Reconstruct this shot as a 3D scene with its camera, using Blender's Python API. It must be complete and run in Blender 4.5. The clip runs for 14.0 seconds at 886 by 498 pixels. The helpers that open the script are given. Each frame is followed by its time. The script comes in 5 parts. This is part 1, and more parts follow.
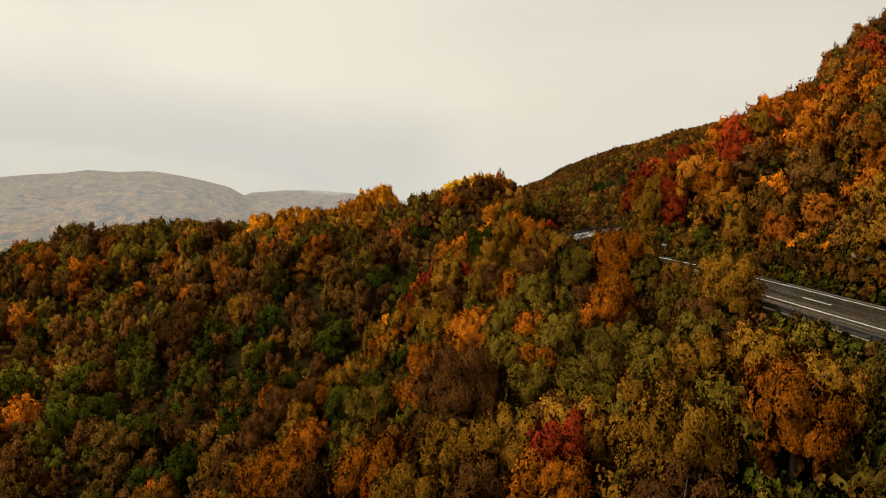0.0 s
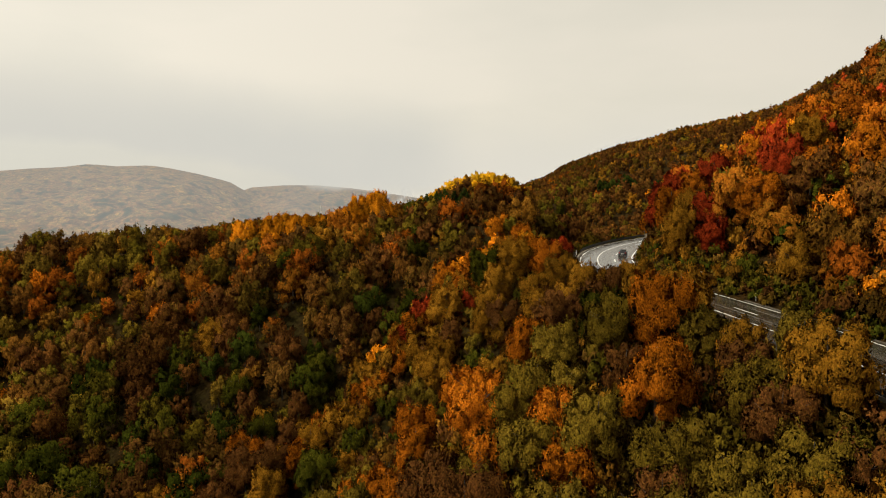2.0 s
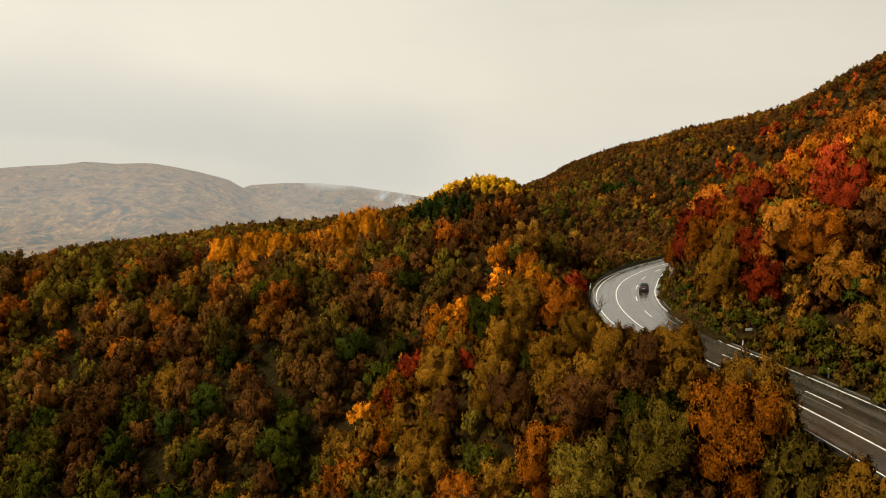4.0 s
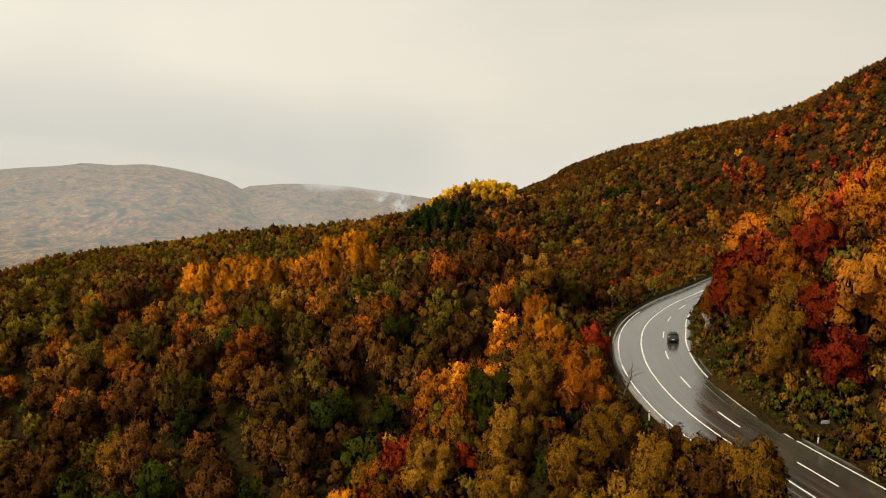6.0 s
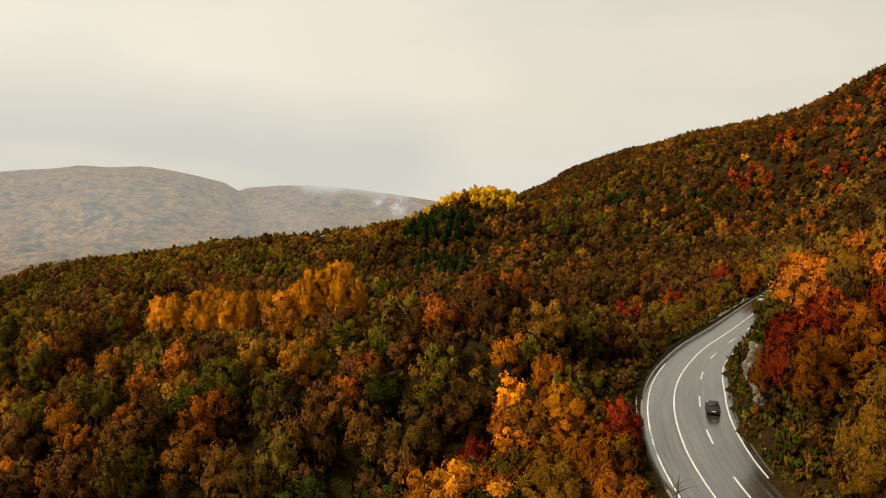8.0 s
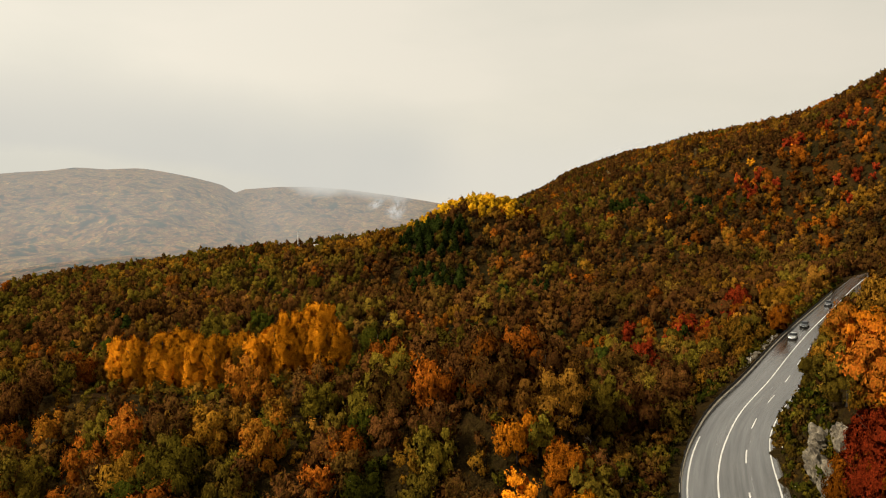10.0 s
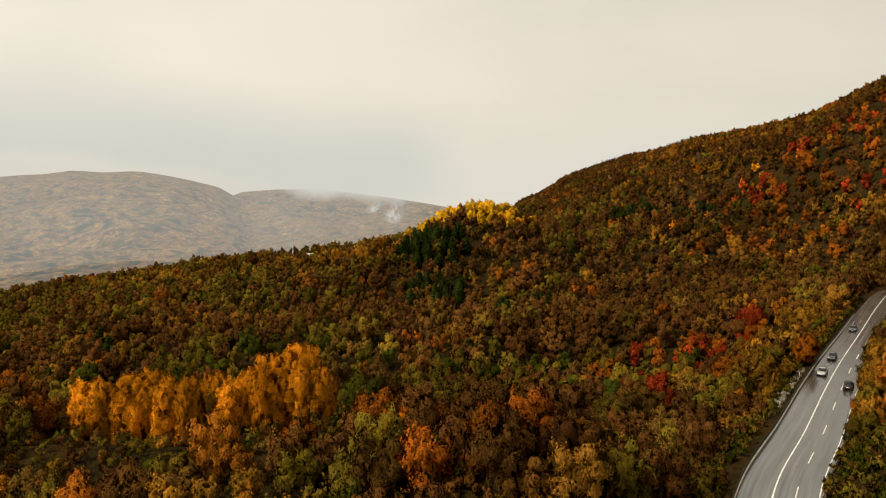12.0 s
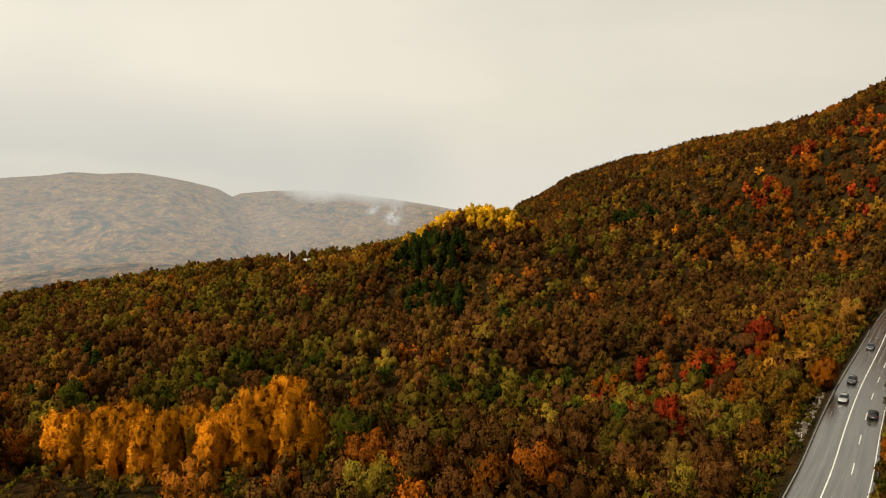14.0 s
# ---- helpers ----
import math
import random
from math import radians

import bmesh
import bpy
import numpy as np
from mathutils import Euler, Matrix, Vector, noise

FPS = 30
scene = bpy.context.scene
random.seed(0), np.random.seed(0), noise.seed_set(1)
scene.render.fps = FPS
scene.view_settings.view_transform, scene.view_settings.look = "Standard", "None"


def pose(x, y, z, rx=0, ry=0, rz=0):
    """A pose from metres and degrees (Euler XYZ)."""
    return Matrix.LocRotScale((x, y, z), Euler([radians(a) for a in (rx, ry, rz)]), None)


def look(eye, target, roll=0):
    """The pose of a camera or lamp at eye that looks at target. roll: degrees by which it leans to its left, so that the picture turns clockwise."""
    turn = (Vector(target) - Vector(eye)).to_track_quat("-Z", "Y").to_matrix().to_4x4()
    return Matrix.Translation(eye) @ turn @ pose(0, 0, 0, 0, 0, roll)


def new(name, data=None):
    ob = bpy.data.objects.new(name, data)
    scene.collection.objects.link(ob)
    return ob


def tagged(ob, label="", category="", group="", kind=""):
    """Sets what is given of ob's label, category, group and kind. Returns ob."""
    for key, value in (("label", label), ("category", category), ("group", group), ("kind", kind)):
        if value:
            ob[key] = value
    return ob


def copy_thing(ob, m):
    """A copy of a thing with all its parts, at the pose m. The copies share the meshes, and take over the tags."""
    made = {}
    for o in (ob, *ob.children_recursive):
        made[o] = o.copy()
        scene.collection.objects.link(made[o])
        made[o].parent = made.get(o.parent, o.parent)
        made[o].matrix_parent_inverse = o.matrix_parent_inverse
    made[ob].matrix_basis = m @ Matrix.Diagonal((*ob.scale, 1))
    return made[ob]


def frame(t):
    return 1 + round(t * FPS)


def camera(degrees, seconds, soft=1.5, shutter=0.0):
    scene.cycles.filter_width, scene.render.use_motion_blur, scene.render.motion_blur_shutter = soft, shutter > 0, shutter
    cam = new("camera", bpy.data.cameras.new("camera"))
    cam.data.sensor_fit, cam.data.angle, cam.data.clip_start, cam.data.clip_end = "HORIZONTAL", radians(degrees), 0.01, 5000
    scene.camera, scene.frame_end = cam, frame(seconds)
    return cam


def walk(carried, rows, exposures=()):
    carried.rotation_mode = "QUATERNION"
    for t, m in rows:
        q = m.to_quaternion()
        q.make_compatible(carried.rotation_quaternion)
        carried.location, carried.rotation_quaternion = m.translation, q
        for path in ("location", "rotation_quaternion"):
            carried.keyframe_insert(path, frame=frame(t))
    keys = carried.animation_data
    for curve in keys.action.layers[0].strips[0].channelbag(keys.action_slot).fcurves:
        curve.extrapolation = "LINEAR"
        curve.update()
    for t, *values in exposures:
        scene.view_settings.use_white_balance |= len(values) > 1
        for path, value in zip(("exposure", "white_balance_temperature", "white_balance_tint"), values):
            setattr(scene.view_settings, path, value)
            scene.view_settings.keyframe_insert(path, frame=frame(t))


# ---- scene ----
cam = camera(66.0, 14.0, soft=1.1)
METRES, EYE, TILT, LEAN, TURN = 68.0, 11.3, -5.25, 0.0, 0.0
ROWS = [
    (0.0, 0.0, 0.0, 0.0, 0.0, 0.28, 0.0),
    (0.5, 0.0018, 0.0622, 0.0148, 0.03, 0.176, -0.09),
    (1.0, 0.0037, 0.1264, 0.0319, 0.049, 0.052, -0.12),
    (1.5, 0.0049, 0.1912, 0.052, 0.059, -0.062, -0.17),
    (2.0, 0.0065, 0.2548, 0.072, 0.074, -0.146, -0.2),
    (2.5, 0.009, 0.3189, 0.0947, 0.089, -0.22, -0.24),
    (3.0, 0.012, 0.3846, 0.1183, 0.098, -0.294, -0.28),
    (5.5, 0.0284, 0.7177, 0.2431, 0.089, -0.438, -0.16),
    (6.0, 0.0301, 0.7825, 0.2668, 0.084, -0.433, -0.11),
    (6.5, 0.0322, 0.8469, 0.2918, 0.064, -0.418, -0.06),
    (7.0, 0.0344, 0.9115, 0.3161, 0.044, -0.399, -0.0),
    (7.5, 0.0369, 0.9767, 0.3405, 0.025, -0.394, 0.02),
    (8.0, 0.0402, 1.0424, 0.3654, -0.005, -0.399, 0.07),
    (8.5, 0.0432, 1.1068, 0.3904, -0.044, -0.418, 0.13),
    (9.0, 0.0457, 1.1691, 0.4158, -0.094, -0.423, 0.17),
    (11.5, 0.0582, 1.458, 0.5379, -0.236, -0.315, 0.4),
    (12.0, 0.0592, 1.4889, 0.5509, -0.256, -0.29, 0.44),
    (12.5, 0.0608, 1.5181, 0.5637, -0.266, -0.271, 0.46),
    (13.0, 0.0623, 1.5492, 0.5766, -0.276, -0.276, 0.48),
    (13.5, 0.0641, 1.5783, 0.5905, -0.281, -0.271, 0.5),
    (14.0, 0.0659, 1.6075, 0.6041, -0.281, -0.251, 0.52),
]
walk(cam, [(t, pose(0, 0, EYE, TILT, LEAN, TURN) @ pose(METRES * x, METRES * y, METRES * z, 90 + pitch, roll, yaw)) for t, x, y, z, yaw, pitch, roll in ROWS])

# ---- world, sun ----
world = bpy.data.worlds.new("overcast_sky")
scene.world = world
world.use_nodes = True
wn, wl = world.node_tree.nodes, world.node_tree.links
wn.clear()
w_out = wn.new("ShaderNodeOutputWorld")
w_bg = wn.new("ShaderNodeBackground")
w_sky = wn.new("ShaderNodeTexSky")
w_sky.sky_type, w_sky.sun_disc = "NISHITA", False
w_sky.sun_elevation, w_sky.sun_rotation = radians(50), radians(-81)
w_co = wn.new("ShaderNodeTexCoord")
w_map = wn.new("ShaderNodeMapping")
w_map.inputs["Scale"].default_value = (1.0, 1.0, 3.2)
w_noise = wn.new("ShaderNodeTexNoise")
w_noise.inputs["Scale"].default_value, w_noise.inputs["Detail"].default_value, w_noise.inputs["Roughness"].default_value = 1.7, 5.0, 0.5
w_ramp = wn.new("ShaderNodeValToRGB")
w_ramp.color_ramp.elements[0].position, w_ramp.color_ramp.elements[0].color = 0.36, (0.745, 0.705, 0.585, 1)
w_ramp.color_ramp.elements[1].position, w_ramp.color_ramp.elements[1].color = 0.66, (0.86, 0.79, 0.655, 1)
w_mix = wn.new("ShaderNodeMix")
w_mix.data_type = "RGBA"
w_mix.inputs["Factor"].default_value = 0.006
wl.new(w_co.outputs["Generated"], w_map.inputs["Vector"])
wl.new(w_map.outputs["Vector"], w_noise.inputs["Vector"])
wl.new(w_noise.outputs["Fac"], w_ramp.inputs["Fac"])
wl.new(w_ramp.outputs["Color"], w_mix.inputs["A"])
wl.new(w_sky.outputs["Color"], w_mix.inputs["B"])
w_sep = wn.new("ShaderNodeSeparateXYZ")
wl.new(w_co.outputs["Generated"], w_sep.inputs["Vector"])
w_side = wn.new("ShaderNodeMapRange")
for key, value in (("From Min", -0.6), ("From Max", 0.6), ("To Min", 1.06), ("To Max", 0.86)):
    w_side.inputs[key].default_value = value
wl.new(w_sep.outputs["X"], w_side.inputs["Value"])
w_tilt = wn.new("ShaderNodeVectorMath")
w_tilt.operation = "SCALE"
wl.new(w_mix.outputs["Result"], w_tilt.inputs[0])
wl.new(w_side.outputs["Result"], w_tilt.inputs["Scale"])
wl.new(w_tilt.outputs["Vector"], w_bg.inputs["Color"])
w_bg.inputs["Strength"].default_value = 1.0
wl.new(w_bg.outputs["Background"], w_out.inputs["Surface"])

sun = new("sun", bpy.data.lights.new("sun", "SUN"))
sun.data.energy, sun.data.angle, sun.data.color = 4.9, radians(16), (1.0, 0.88, 0.70)
sun.matrix_world = look((-180, 90, 215), (0, 120, 0))

# ---- materials ----
MATS = {}


def material(name, build):
    if name not in MATS:
        m = bpy.data.materials.new(name)
        m.use_nodes = True
        m.node_tree.nodes.clear()
        build(m.node_tree.nodes, m.node_tree.links)
        MATS[name] = m
    return MATS[name]


def node(n, kind, **values):
    made = n.new(kind)
    for key, value in values.items():
        made.inputs[key.replace("_", " ")].default_value = value
    return made


def ramp(n, stops):
    made = n.new("ShaderNodeValToRGB")
    e = made.color_ramp.elements
    while len(e) < len(stops):
        e.new(0.5)
    for k, (p, col) in enumerate(stops):
        e[k].position, e[k].color = p, (*col, 1)
    return made


def mixed(n, l, fac, a, b, mode="MIX"):
    m = n.new("ShaderNodeMix")
    m.data_type, m.blend_type = "RGBA", mode
    for key, v in (("Factor", fac), ("A", a), ("B", b)):
        if isinstance(v, (int, float)):
            m.inputs[key].default_value = v
        elif isinstance(v, tuple):
            m.inputs[key].default_value = (*v, 1)
        else:
            l.new(v, m.inputs[key])
    return m.outputs["Result"]


def plain(name, col, rough=0.6, metal=0.0, grain=18.0, vary=0.25, bump=0.15, coat=0.0):
    """A surface with grain at two scales and a fine relief."""
    def build(n, l):
        out = n.new("ShaderNodeOutputMaterial")
        b = node(n, "ShaderNodeBsdfPrincipled", Roughness=rough, Metallic=metal, Coat_Weight=coat)
        co = n.new("ShaderNodeTexCoord")
        fine = node(n, "ShaderNodeTexNoise", Scale=grain, Detail=6.0)
        wide = node(n, "ShaderNodeTexNoise", Scale=grain / 12, Detail=3.0)
        for k in (fine, wide):
            l.new(co.outputs["Object"], k.inputs["Vector"])
        lo, hi = tuple(c * (1 - vary) for c in col), tuple(min(1, c * (1 + vary)) for c in col)
        r1, r2 = ramp(n, [(0.3, lo), (0.7, hi)]), ramp(n, [(0.3, (1 - vary,) * 3), (0.7, (1.0,) * 3)])
        l.new(fine.outputs["Fac"], r1.inputs["Fac"])
        l.new(wide.outputs["Fac"], r2.inputs["Fac"])
        l.new(mixed(n, l, 1.0, r1.outputs["Color"], r2.outputs["Color"], "MULTIPLY"), b.inputs["Base Color"])
        if bump:
            bm = node(n, "ShaderNodeBump", Strength=bump, Distance=0.02)
            l.new(fine.outputs["Fac"], bm.inputs["Height"])
            l.new(bm.outputs["Normal"], b.inputs["Normal"])
        l.new(b.outputs["BSDF"], out.inputs["Surface"])
    return material(name, build)


# autumn palette: 0 conifer green, then leaf green, olive, brown, ochre, rust, orange, red, yellow 1
PALETTE = [(0.0, (0.014, 0.025, 0.006)), (0.14, (0.032, 0.038, 0.004)), (0.28, (0.118, 0.084, 0.010)), (0.42, (0.070, 0.027, 0.009)), (0.55, (0.20, 0.100, 0.010)), (0.65, (0.185, 0.048, 0.006)),
           (0.73, (0.36, 0.115, 0.006)), (0.80, (0.84, 0.30, 0.012)), (0.845, (0.21, 0.030, 0.008)), (0.90, (0.24, 0.026, 0.008)), (0.935, (0.50, 0.25, 0.010)), (1.0, (0.60, 0.34, 0.012))]


def leaf_material(name, cell, dark, light, holes, even=0.0, clump_gaps=0.1):
    """Foliage: every spray breaks up into small leaves of its own tone, with gaps between them and a ragged rim."""
    def build(n, l):
        out = n.new("ShaderNodeOutputMaterial")
        at = n.new("ShaderNodeAttribute")
        at.attribute_name = "autumn"
        geo = n.new("ShaderNodeNewGeometry")
        info = n.new("ShaderNodeObjectInfo")
        vor = node(n, "ShaderNodeTexVoronoi", Scale=cell)
        grain = n.new("ShaderNodeMapping")
        grain.inputs["Scale"].default_value = (1.0, 1.0, 0.6)
        l.new(geo.outputs["Position"], grain.inputs["Vector"])
        l.new(grain.outputs["Vector"], vor.inputs["Vector"])
        sep = n.new("ShaderNodeSeparateColor")
        l.new(vor.outputs["Color"], sep.inputs["Color"])
        shift = node(n, "ShaderNodeMapRange", To_Min=-0.022, To_Max=0.022)
        l.new(sep.outputs["Blue"], shift.inputs["Value"])
        add = n.new("ShaderNodeMath")
        add.operation = "ADD"
        l.new(at.outputs["Fac"], add.inputs[0])
        l.new(shift.outputs["Result"], add.inputs[1])
        pal = ramp(n, PALETTE)
        l.new(add.outputs["Value"], pal.inputs["Fac"])
        big = node(n, "ShaderNodeTexNoise", Scale=0.12, Detail=3.0)
        l.new(geo.outputs["Position"], big.inputs["Vector"])
        tone = ramp(n, [(0.3, (0.5, 0.5, 0.5)), (0.7, (1.3, 1.25, 1.15))])
        l.new(big.outputs["Fac"], tone.inputs["Fac"])
        stretch = node(n, "ShaderNodeTexNoise", Scale=0.02, Detail=2.0)
        l.new(geo.outputs["Position"], stretch.inputs["Vector"])
        thrive = ramp(n, [(0.36, (0.68, 0.68, 0.70)), (0.64, (1.28, 1.25, 1.16))])
        l.new(stretch.outputs["Fac"], thrive.inputs["Fac"])
        own = ramp(n, [(0.0, (0.66, 0.66, 0.66)), (1.0, (1.2, 1.2, 1.2))])
        l.new(info.outputs["Random"], own.inputs["Fac"])
        lush = n.new("ShaderNodeAttribute")
        lush.attribute_name = "vigour"
        stand = ramp(n, [(0.0, (0.5 + 0.2 * even,) * 3), (0.5, (0.86, 0.86, 0.86)), (1.0, (1.25 - 0.15 * even, 1.22 - 0.15 * even, 1.16 - 0.15 * even))])
        l.new(lush.outputs["Fac"], stand.inputs["Fac"])
        single = ramp(n, [(0.0, (dark, dark, dark)), (1.0, (light, light, light * 0.92))])
        l.new(sep.outputs["Green"], single.inputs["Fac"])
        col = mixed(n, l, 1.0, mixed(n, l, 1.0, pal.outputs["Color"], tone.outputs["Color"], "MULTIPLY"), own.outputs["Color"], "MULTIPLY")
        col = mixed(n, l, 1.0, col, thrive.outputs["Color"], "MULTIPLY")
        col = mixed(n, l, 1.0, mixed(n, l, 1.0, col, stand.outputs["Color"], "MULTIPLY"), single.outputs["Color"], "MULTIPLY")
        d = node(n, "ShaderNodeBsdfPrincipled", Roughness=0.8)
        d.inputs["Specular IOR Level"].default_value = 0.0
        tr = n.new("ShaderNodeBsdfTranslucent")
        l.new(col, d.inputs["Base Color"])
        l.new(col, tr.inputs["Color"])
        mx = node(n, "ShaderNodeMixShader", Fac=0.06)
        l.new(d.outputs["BSDF"], mx.inputs[1])
        l.new(tr.outputs["BSDF"], mx.inputs[2])
        gap = n.new("ShaderNodeMath")
        gap.operation = "GREATER_THAN"
        uv = n.new("ShaderNodeUVMap")
        reach = n.new("ShaderNodeVectorMath")
        reach.operation = "LENGTH"
        l.new(uv.outputs["UV"], reach.inputs[0])
        rim = node(n, "ShaderNodeMapRange", From_Min=0.2, From_Max=1.08, To_Min=holes, To_Max=1.0)
        l.new(reach.outputs["Value"], rim.inputs["Value"])
        loose = n.new("ShaderNodeMath")
        loose.operation = "GREATER_THAN"
        loose.inputs[1].default_value = 0.001
        l.new(reach.outputs["Value"], loose.inputs[0])
        least = n.new("ShaderNodeMix")
        least.inputs["A"].default_value = clump_gaps
        l.new(loose.outputs["Value"], least.inputs["Factor"])
        l.new(rim.outputs["Result"], least.inputs["B"])
        l.new(least.outputs["Result"], gap.inputs[1])
        relief = node(n, "ShaderNodeBump", Strength=0.55, Distance=1.6 / cell)
        l.new(vor.outputs["Distance"], relief.inputs["Height"])
        relief.invert = True
        l.new(relief.outputs["Normal"], d.inputs["Normal"])
        l.new(sep.outputs["Red"], gap.inputs[0])
        hole = n.new("ShaderNodeBsdfTransparent")
        cut = n.new("ShaderNodeMixShader")
        l.new(gap.outputs["Value"], cut.inputs["Fac"])
        l.new(hole.outputs["BSDF"], cut.inputs[1])
        l.new(mx.outputs["Shader"], cut.inputs[2])
        l.new(cut.outputs["Shader"], out.inputs["Surface"])
    return material(name, build)


LEAF = leaf_material("autumn_leaves", 10.5, 0.5, 1.5, 0.46, 0.0, 0.12)
LEAF_MID = leaf_material("autumn_leaves_mid", 5.0, 0.56, 1.42, 0.46, 0.2, 0.14)
LEAF_FAR = leaf_material("autumn_leaves_far", 2.1, 0.72, 1.26, 0.42, 0.4)
LEAF_MOUNTAIN = leaf_material("autumn_leaves_mountain", 0.9, 0.76, 1.22, 0.42, 0.8)
BARK = plain("bark", (0.075, 0.058, 0.042), 0.9, grain=9.0, vary=0.4, bump=0.5)


def build_ground(n, l):
    out = n.new("ShaderNodeOutputMaterial")
    geo = n.new("ShaderNodeNewGeometry")
    b = node(n, "ShaderNodeBsdfPrincipled", Roughness=0.95)
    b.inputs["Specular IOR Level"].default_value = 0.02
    fine = node(n, "ShaderNodeTexNoise", Scale=0.9, Detail=8.0, Roughness=0.7)
    mid = node(n, "ShaderNodeTexNoise", Scale=0.06, Detail=6.0, Roughness=0.65)
    wide = node(n, "ShaderNodeTexNoise", Scale=0.006, Detail=4.0)
    for k in (fine, mid, wide):
        l.new(geo.outputs["Position"], k.inputs["Vector"])
    a = ramp(n, [(0.25, (0.006, 0.005, 0.002)), (0.45, (0.016, 0.010, 0.003)), (0.6, (0.026, 0.019, 0.004)), (0.78, (0.046, 0.021, 0.005))])
    c = ramp(n, [(0.3, (0.010, 0.013, 0.004)), (0.48, (0.024, 0.015, 0.005)), (0.62, (0.046, 0.024, 0.007)), (0.75, (0.036, 0.014, 0.005))])
    l.new(fine.outputs["Fac"], a.inputs["Fac"])
    l.new(mid.outputs["Fac"], c.inputs["Fac"])
    t = ramp(n, [(0.35, (0.7, 0.75, 0.7)), (0.65, (1.2, 1.1, 0.95))])
    l.new(wide.outputs["Fac"], t.inputs["Fac"])
    litter = mixed(n, l, 1.0, mixed(n, l, 0.5, a.outputs["Color"], c.outputs["Color"]), t.outputs["Color"], "MULTIPLY")
    # woods across the valley, too far to tell trees apart
    stand = node(n, "ShaderNodeTexNoise", Scale=0.022, Detail=7.0, Roughness=0.7)
    tree = node(n, "ShaderNodeTexVoronoi", Scale=0.07)
    for k in (stand, tree):
        l.new(geo.outputs["Position"], k.inputs["Vector"])
    far = ramp(n, [(0.39, (0.010, 0.026, 0.016)), (0.44, (0.045, 0.055, 0.026)), (0.485, (0.15, 0.068, 0.034)), (0.525, (0.24, 0.155, 0.06)), (0.565, (0.036, 0.050, 0.026)), (0.63, (0.30, 0.19, 0.065))])
    l.new(stand.outputs["Fac"], far.inputs["Fac"])
    speck = ramp(n, [(0.0, (0.35, 0.35, 0.35)), (1.0, (1.6, 1.5, 1.4))])
    l.new(tree.outputs["Color"], speck.inputs["Fac"])
    sep = n.new("ShaderNodeSeparateXYZ")
    l.new(geo.outputs["Position"], sep.inputs["Vector"])
    north = node(n, "ShaderNodeMapRange", From_Min=760.0, From_Max=1100.0)
    west = node(n, "ShaderNodeMapRange", From_Min=-430.0, From_Max=-700.0)
    l.new(sep.outputs["Y"], north.inputs["Value"])
    l.new(sep.outputs["X"], west.inputs["Value"])
    beyond = n.new("ShaderNodeMath")
    beyond.operation = "MAXIMUM"
    l.new(north.outputs["Result"], beyond.inputs[0])
    l.new(west.outputs["Result"], beyond.inputs[1])
    l.new(mixed(n, l, beyond.outputs["Value"], litter, mixed(n, l, 1.0, far.outputs["Color"], speck.outputs["Color"], "MULTIPLY")), b.inputs["Base Color"])
    bm = node(n, "ShaderNodeBump", Strength=0.7, Distance=0.5)
    l.new(fine.outputs["Fac"], bm.inputs["Height"])
    bm2 = node(n, "ShaderNodeBump", Strength=0.9, Distance=9.0)
    l.new(mid.outputs["Fac"], bm2.inputs["Height"])
    l.new(bm.outputs["Normal"], bm2.inputs["Normal"])
    l.new(bm2.outputs["Normal"], b.inputs["Normal"])
    l.new(b.outputs["BSDF"], out.inputs["Surface"])


GROUND = material("hillside_litter", build_ground)


# ---- helpers for meshes ----
def mesh_object(name, verts, faces, mat, parent=None, smooth=False):
    me = bpy.data.meshes.new(name)
    me.from_pydata([tuple(v) for v in verts], [], [tuple(f) for f in faces])
    me.materials.append(mat)
    if smooth:
        me.polygons.foreach_set("use_smooth", [True] * len(me.polygons))
    me.update()
    ob = new(name, me)
    ob.parent = parent
    return ob


def part(name, bm, mat, parent, label=""):
    me = bpy.data.meshes.new(name)
    bm.to_mesh(me)
    bm.free()
    me.materials.append(mat)
    ob = new(name, me)
    ob.parent = parent
    return tagged(ob, label)


def smoothstep(v, a, b):
    k = np.clip((v - a) / (b - a), 0, 1)
    return k * k * (3 - 2 * k)


# ---- the road's line: the solid line between the opposite lanes, level at z = 0 ----
LINE = [(41, -90), (40, -50), (38.5, -10), (37, 30), (34.9, 66), (33.8, 84), (31.6, 102), (28.7, 119), (28.1, 130), (29.0, 142), (30.9, 152), (33.4, 161), (36.8, 170), (41.6, 179.5),
        (49.3, 192), (61.2, 208), (75.3, 227.8), (90.5, 248.5), (112, 276.5), (143, 317), (163, 340), (190, 358), (225, 368), (270, 372)]


def spline(points, step):
    p = np.array(points, float)
    p = np.vstack([2 * p[0] - p[1], p, 2 * p[-1] - p[-2]])
    out = []
    for k in range(1, len(p) - 2):
        u = np.linspace(0, 1, 24, endpoint=False)[:, None]
        a, b, c, d = p[k - 1], p[k], p[k + 1], p[k + 2]
        out.append(0.5 * (2 * b + (c - a) * u + (2 * a - 5 * b + 4 * c - d) * u ** 2 + (3 * b - a - 3 * c + d) * u ** 3))
    out = np.vstack(out + [p[-2:-1]])
    run = np.r_[0, np.cumsum(np.linalg.norm(np.diff(out, axis=0), axis=1))]
    s = np.arange(0, run[-1], step)
    line = np.stack([np.interp(s, run, out[:, 0]), np.interp(s, run, out[:, 1])], 1)
    for _ in range(6):
        line[1:-1] = (line[:-2] + 2 * line[1:-1] + line[2:]) / 4
    return line


